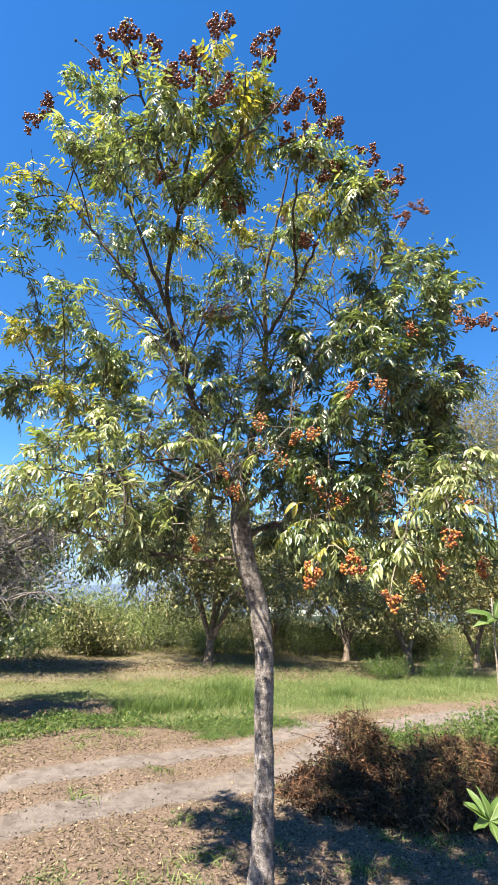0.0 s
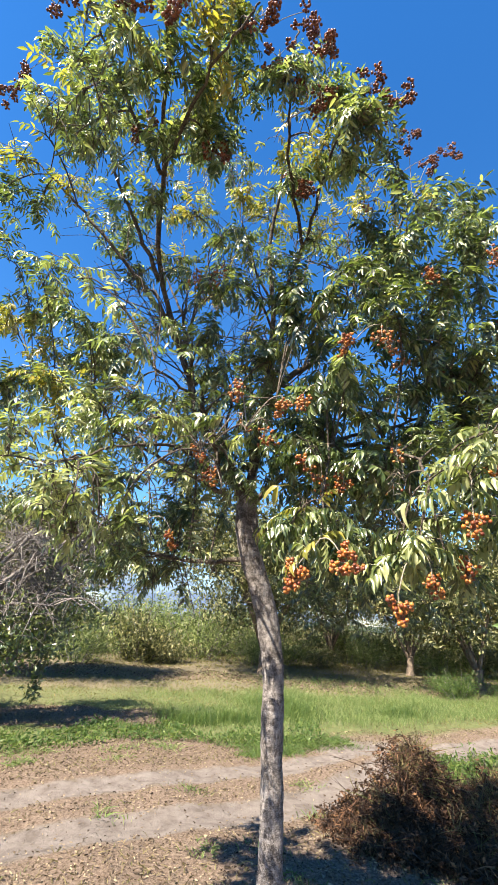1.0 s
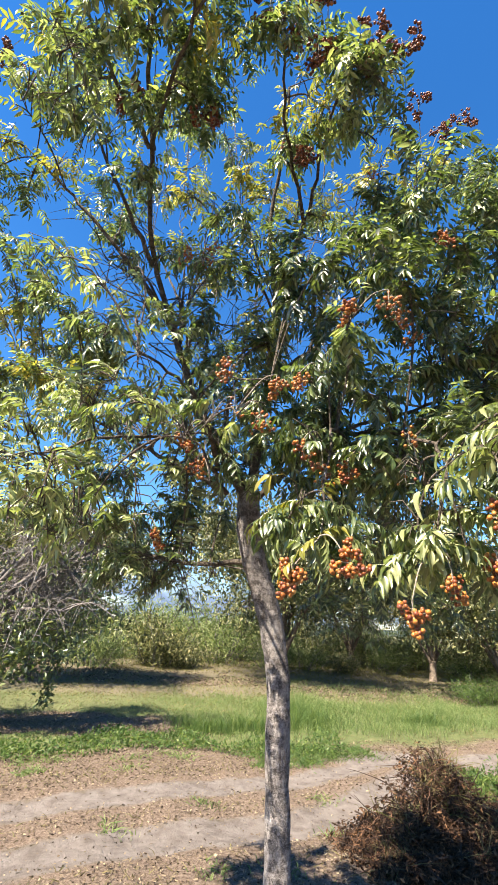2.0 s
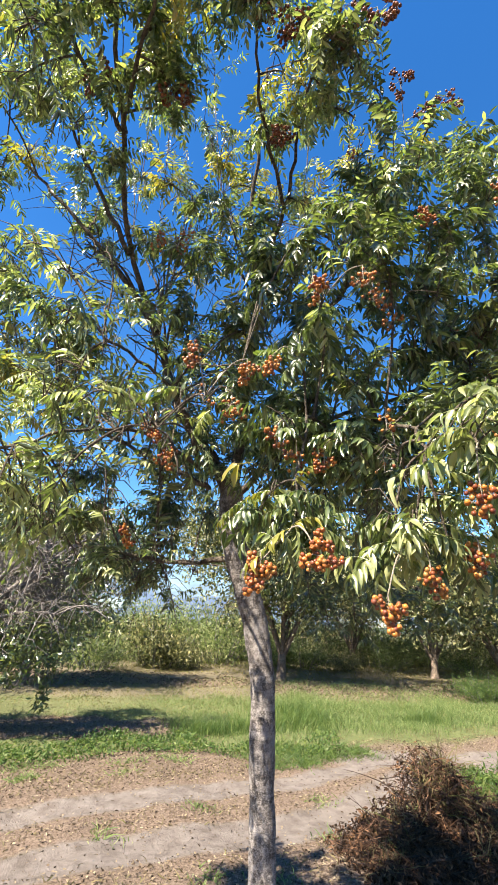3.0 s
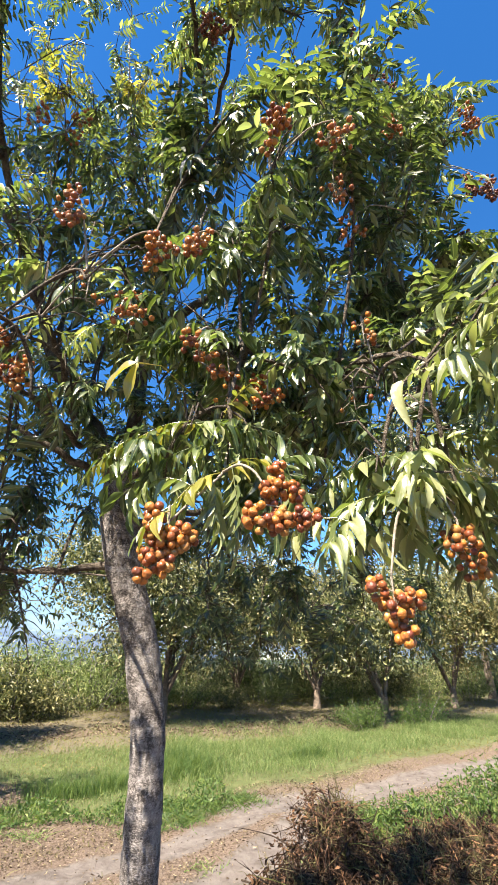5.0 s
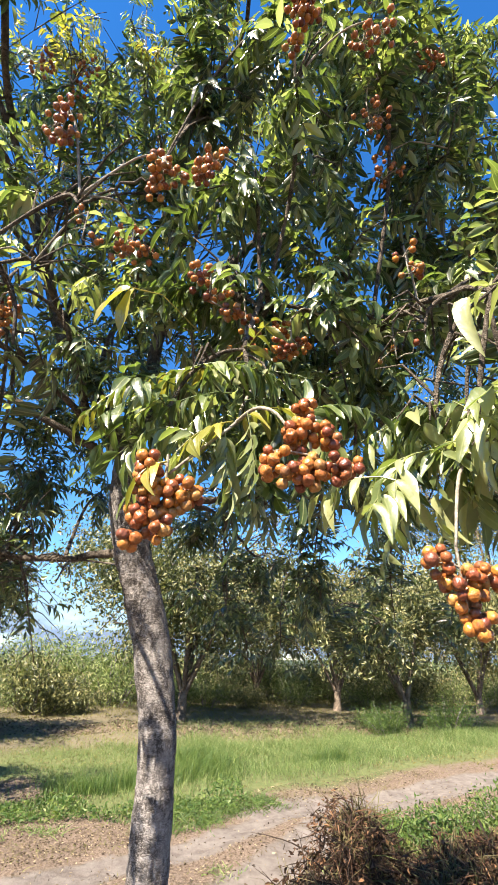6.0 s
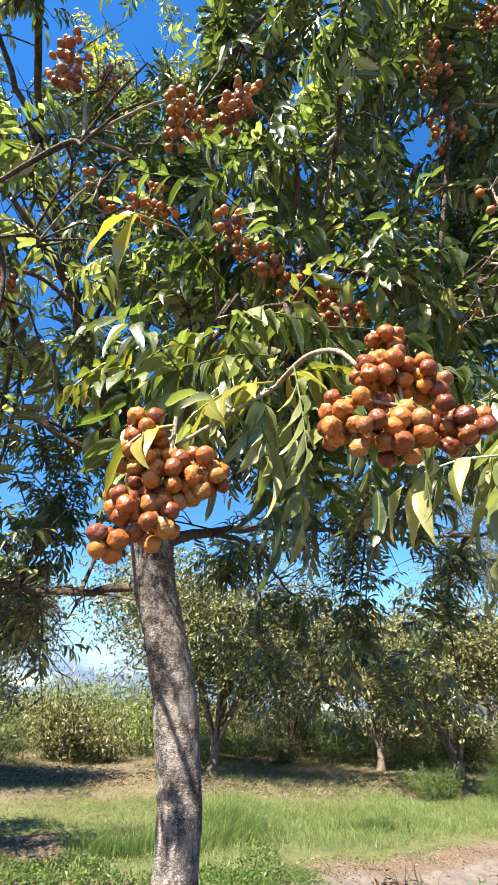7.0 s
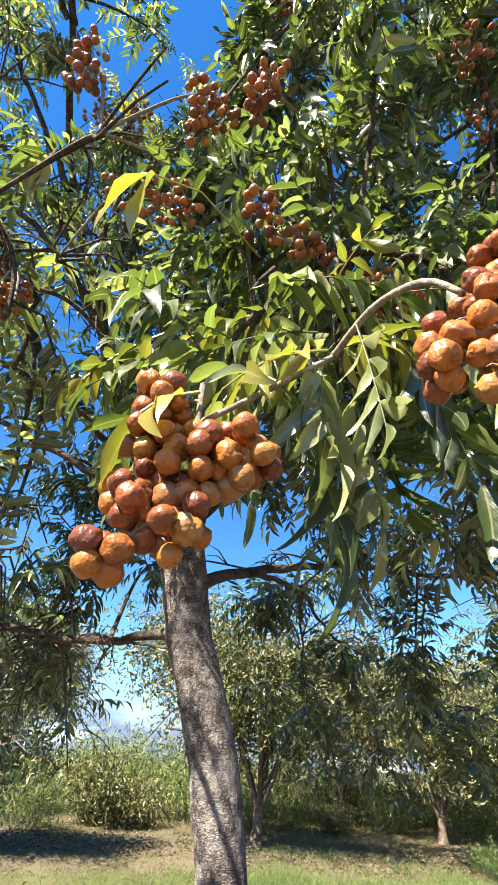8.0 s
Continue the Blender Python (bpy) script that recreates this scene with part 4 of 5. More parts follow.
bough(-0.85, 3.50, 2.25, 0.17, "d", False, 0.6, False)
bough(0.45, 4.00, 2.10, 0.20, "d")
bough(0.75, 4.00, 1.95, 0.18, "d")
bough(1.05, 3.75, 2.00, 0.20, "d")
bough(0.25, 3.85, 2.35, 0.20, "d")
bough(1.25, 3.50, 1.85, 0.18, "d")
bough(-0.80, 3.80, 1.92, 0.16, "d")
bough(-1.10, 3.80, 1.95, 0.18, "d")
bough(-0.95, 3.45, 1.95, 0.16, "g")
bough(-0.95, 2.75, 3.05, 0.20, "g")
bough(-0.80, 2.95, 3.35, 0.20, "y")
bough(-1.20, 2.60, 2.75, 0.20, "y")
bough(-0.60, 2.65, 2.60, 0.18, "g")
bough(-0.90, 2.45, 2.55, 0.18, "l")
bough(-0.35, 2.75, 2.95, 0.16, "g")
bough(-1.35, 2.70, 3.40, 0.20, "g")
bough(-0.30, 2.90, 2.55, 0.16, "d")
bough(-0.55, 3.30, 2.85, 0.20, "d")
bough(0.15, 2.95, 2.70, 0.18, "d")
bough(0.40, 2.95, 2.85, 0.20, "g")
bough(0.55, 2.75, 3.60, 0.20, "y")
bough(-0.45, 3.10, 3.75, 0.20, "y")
# right side of the crown, its shade coloured in with "d" leaves
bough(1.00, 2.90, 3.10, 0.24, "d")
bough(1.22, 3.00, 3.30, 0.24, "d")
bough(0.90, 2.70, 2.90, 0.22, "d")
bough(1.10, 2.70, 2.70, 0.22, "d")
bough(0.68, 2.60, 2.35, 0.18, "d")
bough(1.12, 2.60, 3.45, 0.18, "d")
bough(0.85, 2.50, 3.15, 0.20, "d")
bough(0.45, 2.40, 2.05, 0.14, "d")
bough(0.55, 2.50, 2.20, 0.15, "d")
# low far-side boughs: their shaded, silhouetted look comes from the dark "d" colour
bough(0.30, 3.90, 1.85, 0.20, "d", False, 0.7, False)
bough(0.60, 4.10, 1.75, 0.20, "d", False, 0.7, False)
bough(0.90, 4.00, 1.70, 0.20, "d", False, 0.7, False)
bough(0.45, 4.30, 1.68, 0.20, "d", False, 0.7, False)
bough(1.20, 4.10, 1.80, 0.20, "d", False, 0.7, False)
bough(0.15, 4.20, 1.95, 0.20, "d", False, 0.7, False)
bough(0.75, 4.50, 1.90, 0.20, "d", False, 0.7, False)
bough(0.30, 2.35, 2.25, 0.15, "g")
bough(0.42, 2.25, 2.20, 0.13, "g")
bough(0.60, 2.20, 2.35, 0.15, "g")
bough(-0.62, 1.70, 3.75, 0.18, "g")
bough(-0.90, 1.80, 3.80, 0.18, "g")
bough(0.40, 2.05, 3.60, 0.15, "g")
bough(0.44, 2.02, 2.12, 0.10, "l")
bough(0.50, 2.05, 2.00, 0.11, "l")

bough(-0.18, 2.35, 2.26, 0.12, "g", False, 0.9, False)
bough(-0.33, 2.30, 2.38, 0.12, "l", False, 0.9, False)
bough(-0.07, 2.35, 2.42, 0.12, "g", False, 0.9, False)
bough(-0.40, 2.40, 2.20, 0.12, "l", False, 0.9, False)
bough(0.02, 2.35, 2.31, 0.12, "g", False, 0.9, False)
bough(0.22, 2.45, 2.48, 0.13, "d", False, 0.9, False)
bough(0.17, 2.50, 2.24, 0.12, "d", False, 0.9, False)
bough(-0.04, 2.60, 2.72, 0.13, "g", False, 0.9, False)
bough(0.32, 2.40, 2.25, 0.12, "g", False, 0.9, False)
bough(-0.85, 2.40, 2.15, 0.14, "l", False, 0.9, False)
bough(-1.22, 2.45, 2.31, 0.15, "l", False, 0.9, False)
bough(-1.18, 2.60, 2.77, 0.16, "g", False, 0.9, False)
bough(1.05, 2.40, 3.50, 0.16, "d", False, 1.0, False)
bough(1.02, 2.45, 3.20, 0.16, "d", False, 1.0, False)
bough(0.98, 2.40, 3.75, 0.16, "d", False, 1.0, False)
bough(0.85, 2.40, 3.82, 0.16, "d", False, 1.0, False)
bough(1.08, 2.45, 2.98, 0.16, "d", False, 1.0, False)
bough(-0.45, 2.25, 2.45, 0.13, "g", False, 0.9, False)
bough(-0.60, 2.35, 2.85, 0.15, "g", False, 0.9, False)
bough(-0.20, 2.30, 2.60, 0.14, "g", False, 0.9, False)
bough(-0.02, 2.35, 2.75, 0.14, "d", False, 0.9, False)
bough(0.28, 2.30, 2.65, 0.14, "d", False, 0.9, False)
bough(-0.35, 2.50, 3.71, 0.15, "g", False, 0.8, False)
bough(-0.20, 2.55, 3.65, 0.15, "g", False, 0.8, False)
bough(-0.21, 2.50, 3.30, 0.14, "d", False, 0.8, False)
bough(-0.57, 2.60, 3.96, 0.15, "y", False, 0.8, False)
bough(-0.46, 2.50, 2.97, 0.14, "g", False, 0.8, False)
bough(-0.37, 2.55, 3.06, 0.13, "d", False, 0.8, False)
bough(-0.65, 2.60, 3.52, 0.15, "g", False, 0.8, False)
bough(-0.04, 2.60, 3.63, 0.15, "g", False, 0.8, False)
bough(-0.73, 2.90, 5.04, 0.20, "y", False, 0.6, False)
bough(-0.43, 2.90, 5.58, 0.20, "g", False, 0.6, False)
bough(-0.29, 3.00, 4.91, 0.20, "y", False, 0.6, False)
bough(-0.58, 3.00, 4.38, 0.18, "g", False, 0.5, False)
bough(-0.08, 2.90, 5.15, 0.18, "y", False, 0.6, False)
bough(-0.91, 2.90, 5.49, 0.20, "g", False, 0.6, False)
bough(-0.13, 3.10, 4.54, 0.18, "y", False, 0.5, False)
bough(0.26, 2.90, 4.88, 0.18, "g", False, 0.6, False)
bough(0.34, 2.80, 5.36, 0.18, "y", False, 0.6, False)
bough(-1.08, 3.00, 4.79, 0.20, "y", False, 0.6, False)
bough(0.57, 3.00, 4.60, 0.20, "y", False, 0.6, False)
bough(-1.35, 3.10, 4.37, 0.20, "g", False, 0.6, False)
bough(-0.42, 3.20, 4.07, 0.20, "g", False, 0.5, False)
bough(0.21, 3.10, 4.35, 0.20, "g", False, 0.5, False)
bough(-0.97, 2.80, 3.68, 0.16, "d", False, 0.8, False)
bough(-0.01, 2.85, 2.49, 0.14, "g", False, 1.1, False)
bough(0.10, 2.80, 2.34, 0.14, "d", False, 1.1, False)
bough(-0.06, 2.80, 2.30, 0.13, "g", False, 1.1, False)
bough(-0.15, 2.80, 2.22, 0.12, "g", False, 1.1, False)
bough(0.24, 2.85, 2.51, 0.14, "d", False, 1.1, False)
bough(-0.86, 2.75, 4.12, 0.16, "g", False, 0.8, False)
bough(-0.43, 2.75, 4.76, 0.16, "g", False, 0.8, False)


def bare_twigs():
    """Thin leafless shoots in the open heart of the crown."""
    places = [p for p, r in SPINE if 2.75 < p.z < 3.5 and -0.9 < p.x < 0.45 and p.y > 2.4]
    for k in range(70):
        a = rng.choice(places)
        d = Vector((rng.gauss(0, 0.6), rng.gauss(-0.1, 0.5), rng.uniform(0.2, 1.2))).normalized() * rng.uniform(0.2, 0.55)
        s = Soup()
        line = smooth_line([a, a + d * 0.33 + Vector((rng.gauss(0, 0.06), rng.gauss(0, 0.06), 0.02)), a + d * 0.66 + Vector((rng.gauss(0, 0.08), rng.gauss(0, 0.08), 0.07)), a + d + Vector((rng.gauss(0, 0.08), 0, 0.10))], 4)
        s.tube(line, taper([0.005, 0.003, 0.0013], len(line)), 5)
        for j in range(5):
            p = rng.choice(line[2:])
            e = p + (d.normalized() + Vector((rng.gauss(0, 0.7), rng.gauss(0, 0.7), rng.gauss(0, 0.5)))).normalized() * rng.uniform(0.1, 0.3)
            s.tube([p, p.lerp(e, 0.5) + Vector((0, 0, 0.015)), e], [0.0025, 0.002, 0.001], 4)
        part("twig", s, BARK_LIMB, TREE)
    # dark thin twigs that hang under the low limbs
    places = [p for p, r in SPINE if 1.85 < p.z < 2.35 and p.y > 2.95]
    for k in range(60):
        a = rng.choice(places)
        d = Vector((rng.gauss(0, 0.7), rng.gauss(0.1, 0.5), rng.uniform(-0.9, 0.35))).normalized() * rng.uniform(0.15, 0.38)
        s = Soup()
        line = smooth_line([a, a + d * 0.5 + Vector((rng.gauss(0, 0.05), rng.gauss(0, 0.04), 0.05)), a + d], 4)
        s.tube(line, taper([0.004, 0.003, 0.0014], len(line)), 5)
        for j in range(4):
            p = rng.choice(line[2:])
            e = p + (d.normalized() + Vector((rng.gauss(0, 0.8), rng.gauss(0, 0.6), rng.gauss(0, 0.5)))).normalized() * rng.uniform(0.06, 0.2)
            s.tube([p, p.lerp(e, 0.5) + Vector((0, 0, 0.015)), e], [0.0022, 0.0018, 0.001], 4)
        part("twig", s, BARK_LIMB, TREE)


bare_twigs()


def fruit_spray():
    """The two fruiting shoots that hang lowest, with their long drooping leaves."""
    for start, way, length, pairs, tone in (((0.15, 2.03, 1.97), (-1.0, -0.1, 0.05), 0.15, 6, "g"), ((0.13, 2.03, 1.95), (-0.7, -0.2, -0.5), 0.13, 5, "l"),
                                            ((0.16, 2.03, 1.93), (0.2, -0.1, -1.0), 0.16, 5, "d"), ((0.20, 2.00, 1.93), (0.6, 0.3, -0.9), 0.16, 5, "d"),
                                            ((0.10, 1.99, 1.86), (-0.9, 0.1, -0.2), 0.12, 4, "l"), ((0.12, 2.00, 1.88), (0.5, 0.2, -0.8), 0.15, 5, "d"),
                                            ((0.22, 1.98, 1.91), (0.9, 0.2, 0.0), 0.12, 4, "l"), ((0.12, 2.05, 2.02), (-0.8, 0.2, 0.3), 0.15, 5, "y"),
                                            ((0.17, 2.05, 2.02), (0.8, 0.1, 0.2), 0.14, 5, "l"), ((0.06, 2.03, 1.93), (-0.6, -0.1, -0.7), 0.12, 4, "l"), ((0.02, 2.05, 1.99), (-0.7, 0.0, -0.3), 0.14, 5, "y"),
                                            ((0.08, 1.95, 1.83), (-0.9, -0.15, 0.05), 0.05, 2, "y"), ((0.17, 2.02, 1.90), (0.1, -0.1, -1.0), 0.15, 5, "l"), ((0.24, 1.97, 1.90), (0.5, 0.0, -0.9), 0.12, 4, "l"), ((0.26, 2.02, 1.95), (0.7, -0.2, 0.3), 0.12, 4, "g"), ((0.16, 2.06, 2.04), (0.2, -0.3, 0.5), 0.12, 4, "y"),
                                            ((0.150, 1.99, 1.905), (-0.5, -0.15, -0.1), 0.12, 4, "y"), ((0.140, 1.99, 1.895), (0.1, -0.15, -0.9), 0.10, 4, "l"), ((0.165, 1.97, 1.907), (0.2, 0.1, -0.9), 0.11, 4, "l"), ((0.120, 1.985, 1.870), (-0.3, 0.1, 0.4), 0.10, 4, "l"), ((0.155, 2.00, 1.915), (0.5, 0.1, 0.6), 0.11, 4, "y"), ((0.120, 1.985, 1.868), (0.6, 0.0, -0.5), 0.09, 3, "g")):
        s = Soup()
        s.pinnate(Vector(start), Vector(way), length * 0.72, pairs, 0.044, 0.8, True)
        part("leaf", s, LEAF[tone], TREE)
    for start, way in (((0.012, 1.95, 2.064), (-0.75, 0.15, -0.50)), ((0.016, 1.95, 2.062), (-0.25, 0.05, -0.95))):
        s = Soup()
        s.leaflet(Vector(start), Vector(way), Vector((-0.5, -0.8, 0.5)), 0.064, 0.025, 0.3, 0.2, True)
        s.tube([Vector(start), Vector((0.05, 1.97, 2.075)), Vector((0.10, 2.02, 2.06))], [0.0006, 0.0008, 0.001], 4)
        part("leaf", s, LEAF["y"], TREE, "broad yellow green leaflet")
    # pale leaves that hang about the fruit further along
    for fx, fy, fz in ((0.37, 1.95, 1.79), (0.53, 1.80, 1.98), (0.46, 1.93, 1.84), (0.57, 1.93, 1.90), (0.72, 1.93, 1.92), (0.64, 1.85, 2.14)):
        for k in range(6):
            s = Soup()
            at = Vector((fx + rng.uniform(-0.05, 0.05), fy + rng.uniform(0.0, 0.06), fz + rng.uniform(0.02, 0.09)))
            s.pinnate(at, Vector((rng.uniform(-1, 1), rng.uniform(-0.6, 0.3), rng.uniform(-0.4, 0.5))), rng.uniform(0.07, 0.12), rng.choice((3, 4)), rng.uniform(0.050, 0.066), 0.9, True)
            part("leaf", s, LEAF["l"], TREE)
    for line in (((-1.02, 1.62, 4.07), (-1.08, 1.62, 4.14), (-1.14, 1.62, 4.19)), ((-1.25, 1.95, 4.25), (-1.29, 1.95, 4.37), (-1.34, 1.95, 4.48))):
        s = Soup()
        s.tube(smooth_line(line, 3), taper([0.003, 0.002, 0.0015], 7), 4)
        s.tube([Vector(line[2]) - Vector((0, 0, 0.008)), Vector(line[2]), Vector(line[2]) + Vector((0, 0, 0.008))], [0.004, 0.008, 0.004], 6)
        part("shoot", s, BARK_LIMB, TREE, "bare shoot ending in a dark bud")


fruit_spray()

# ---------------------------------------------------------------- fruit
def berry_mesh(material, seed, level):
    bm = bmesh.new()
    bmesh.ops.create_icosphere(bm, subdivisions=level, radius=1.0)
    rs = random.Random(seed)
    off = Vector((rs.uniform(0, 50), rs.uniform(0, 50), rs.uniform(0, 50)))
    for v in bm.verts:
        d = v.co.normalized()
        k = 1.02 + 0.13 * noise.noise(d * 1.3 + off) + 0.04 * noise.noise(d * 4.0 + off)
        k -= 0.30 * max(0.0, noise.noise(d * 2.0 + off * 1.7) - 0.08) * (seed % 3)
        k -= 0.038 * max(0.0, 1 - 7 * abs(noise.noise(d * 2.3 + off * 0.6)))          # creases of the drying skin
        v.co = d * k
        v.co.z *= 0.95
    me = bpy.data.meshes.new("berry")
    bm.to_mesh(me)
    bm.free()
    me.shade_smooth()
    me.materials.append(material)
    return me


NEAR_BERRIES = [berry_mesh(BERRY["o"], k, 3) for k in range(6)]
MID_BERRIES = [berry_mesh(BERRY["o"], k, 2) for k in range(6)]
FAR_BERRY = berry_mesh(BERRY["m"], 3, 1)
FAR_V = np.array([tuple(v.co) for v in FAR_BERRY.vertices])
FAR_F = np.array([tuple(p.vertices) for p in FAR_BERRY.polygons])


def packed(lobes, count, dia, rs):
    """Berry places: packed into lobes without running into one another."""
    got = []
    for trial in range(count * 60):
        cx, cy, cz, r = rs.choice(lobes)
        q = Vector((rs.gauss(0, 1), rs.gauss(0, 1), rs.gauss(0, 1))).normalized() * (r * rs.random() ** 0.4) + Vector((cx, cy, cz))
        if all((q - o).length > dia * 0.68 for o in got):
            got.append(q)
            if len(got) >= count:
                break
    return got


def fruit(x, y, z, tone, lobes=None, count=44, near=False, stem=None, dia=0.0124):
    """A hanging cluster: pale forking stalk and round wrinkled berries."""
    rs = random.Random(int(1000 * (x + 3 * y + 7 * z)))
    c = Vector((x, y, z))
    wide = 1.25 if tone == "r" else 1.0
    if near:
        dia = 0.0122
    if tone == "b":
        count, dia = 84, 0.0152
    if tone == "b":          # loose upright panicles
        lobes = [(rs.uniform(-0.06, 0.06), rs.uniform(-0.045, 0.045), rs.uniform(-0.05, 0.075), rs.uniform(0.017, 0.030)) for k in range(7)]
    lobes = lobes or [(rs.uniform(-0.02, 0.02) * wide, rs.uniform(-0.02, 0.02) * wide, (0.02 - 0.020 * k) * wide, rs.uniform(0.019, 0.027) * wide) for k in range(3)]
    spots = packed(lobes, count, dia, rs)
    top = c + Vector((0, 0, max(l[2] + l[3] for l in lobes)))
    hold = min(BOUGHS, key=lambda b: (b - top).length)
    s = Soup()
    stem = stem or [hold, hold.lerp(top, 0.6) + Vector((0, 0, 0.03)), top]
    s.tube(smooth_line(stem, 4), taper([0.0026, 0.0021, 0.0015] if near else [0.0022, 0.0018, 0.0014], 4 * (len(stem) - 1) + 1), 8)
    axis = [top, c + Vector((0, 0, 0.01)), c - Vector((0, 0, 0.02))]
    s.tube(axis, [0.0018, 0.0014, 0.001], 5)
    hubs = [c + Vector(l[:3]) for l in lobes]
    for hub in hubs:
        a = min((axis[0].lerp(axis[2], k / 6) for k in range(7)), key=lambda p: (p - hub).length)
        s.tube([a, a.lerp(hub, 0.5) + Vector((0, 0, 0.003)), hub], [0.0013, 0.0011, 0.0009], 5, False)
    for q in spots:
        a = min(hubs, key=lambda p: (p - c - q).length)
        s.tube([a, a.lerp(c + q, 0.55) + Vector((0, 0, 0.002)), c + q], [0.0007, 0.0006, 0.0005], 4, False)
    cl = part("panicle", s, BARK_PALE, TREE, "hanging cluster of round wrinkled %s berries" % {"o": "amber orange", "r": "russet", "b": "dark brown"}[tone])
    if near:
        for q in spots:
            ob = new("berry", rs.choice(NEAR_BERRIES if z < 1.9 else MID_BERRIES))
            ob.parent = cl
            k = dia * 0.5 * rs.uniform(0.84, 1.12)
            ob.matrix_world = Matrix.LocRotScale(c + q, Euler((rs.uniform(0, 6), rs.uniform(0, 6), rs.uniform(0, 6))), (k, k, k))
    else:
        v, f = [], []
        for i, q in enumerate(spots):
            k = dia * 0.5 * rs.uniform(0.84, 1.12)
            rot = np.array(Euler((rs.uniform(0, 6), rs.uniform(0, 6), rs.uniform(0, 6))).to_matrix())
            v.append(FAR_V @ rot.T * k + np.array(c + q))
            f.append(FAR_F + i * len(FAR_V))
        part("berry_mass", array_mesh("berry_mass", np.concatenate(v), np.concatenate(f), BERRY["m" if tone == "o" else tone], True), None, cl, kind="stuff")


for args in HANGING:
    fruit(*args)


# ---------------------------------------------------------------- orchard trees, scrub and hill
def orchard_tree(x, y, height, spread, stems, leaves, material, label, seed, bare=0, low=0.28, lean=(0, 0), size=0.15, sag=0.04):
    rs = random.Random(seed)
    t = thing("orchard_tree", x, y, 0, label, "tree", "orchard trees")
    o = Vector((x, y, 0))
    s = Soup()
    fork = height * rs.uniform(0.11, 0.15)
    base = min(0.17, 0.016 * height + 0.05)
    s.tube(smooth_line([o + Vector((0, 0, -0.05)), o + Vector((0.02, 0, fork * 0.5)), o + Vector((0.04, 0.0, fork * 1.15))], 4), taper([base * 1.35, base, base * 0.95], 9), 12, True, 0.08)
    part("trunk", s, BARK_FAR, t)
    tips = []
    for k in range(stems):
        a = 2 * math.pi * (k + rs.uniform(-0.3, 0.3)) / stems
        reach = spread * rs.uniform(0.45, 0.8)
        top = o + Vector((math.cos(a) * reach + lean[0], math.sin(a) * reach + lean[1], height * rs.uniform(0.62, 0.88)))
        start = o + Vector((0.03, 0, fork * rs.uniform(0.8, 1.05)))
        line = smooth_line([start, start.lerp(top, 0.35) + Vector((0, 0, 0.10 * height)), start.lerp(top, 0.75) + Vector((0, 0, 0.06 * height)), top], 5)
        s = Soup()
        s.tube(line, taper([base * 0.55, base * 0.3, 0.015], len(line)), 7, True, 0.05)
        subs = []
        for j in range(9):
            p = rs.choice(line[5:])
            d = Vector((rs.gauss(0, 1), rs.gauss(0, 1), rs.gauss(0.1, 0.5))).normalized()
            e = p + d * spread * rs.uniform(0.25, 0.55)
            m = p.lerp(e, 0.5) + Vector((0, 0, 0.05 * height))
            s.tube([p, m, e - Vector((0, 0, sag * height))], [0.018, 0.012, 0.006], 4)
            subs += [m, e - Vector((0, 0, sag * height))]
            for q in range(bare):
                f = p.lerp(e - Vector((0, 0, sag * height)), rs.random())
                g = f + Vector((rs.gauss(0, 1), rs.gauss(0, 1), rs.gauss(0, 0.7))).normalized() * spread * rs.uniform(0.12, 0.3)
                s.tube([f, f.lerp(g, 0.5) + Vector((0, 0, 0.03)), g], [0.008, 0.006, 0.003], 3, False)
        part("limb", s, TWIG_GREY if bare else BARK_FAR, t)
        tips += subs + line[8:]
    pts = []
    tip = np.array([tuple(p) for p in tips])
    pick = tip[R.randint(0, len(tip), leaves // 14)]
    pick = pick + R.normal(size=pick.shape) * spread * np.array([0.17, 0.17, 0.10])
    pts = np.repeat(pick, 14, 0) + R.normal(size=(len(pick) * 14, 3)) * 0.15 * np.array([1, 1, 1.2])
    pts = pts[pts[:, 2] > low * height]
    part("crown", leaf_cards(pts, size, material, "crown"), None, t, kind="stuff")
    return t


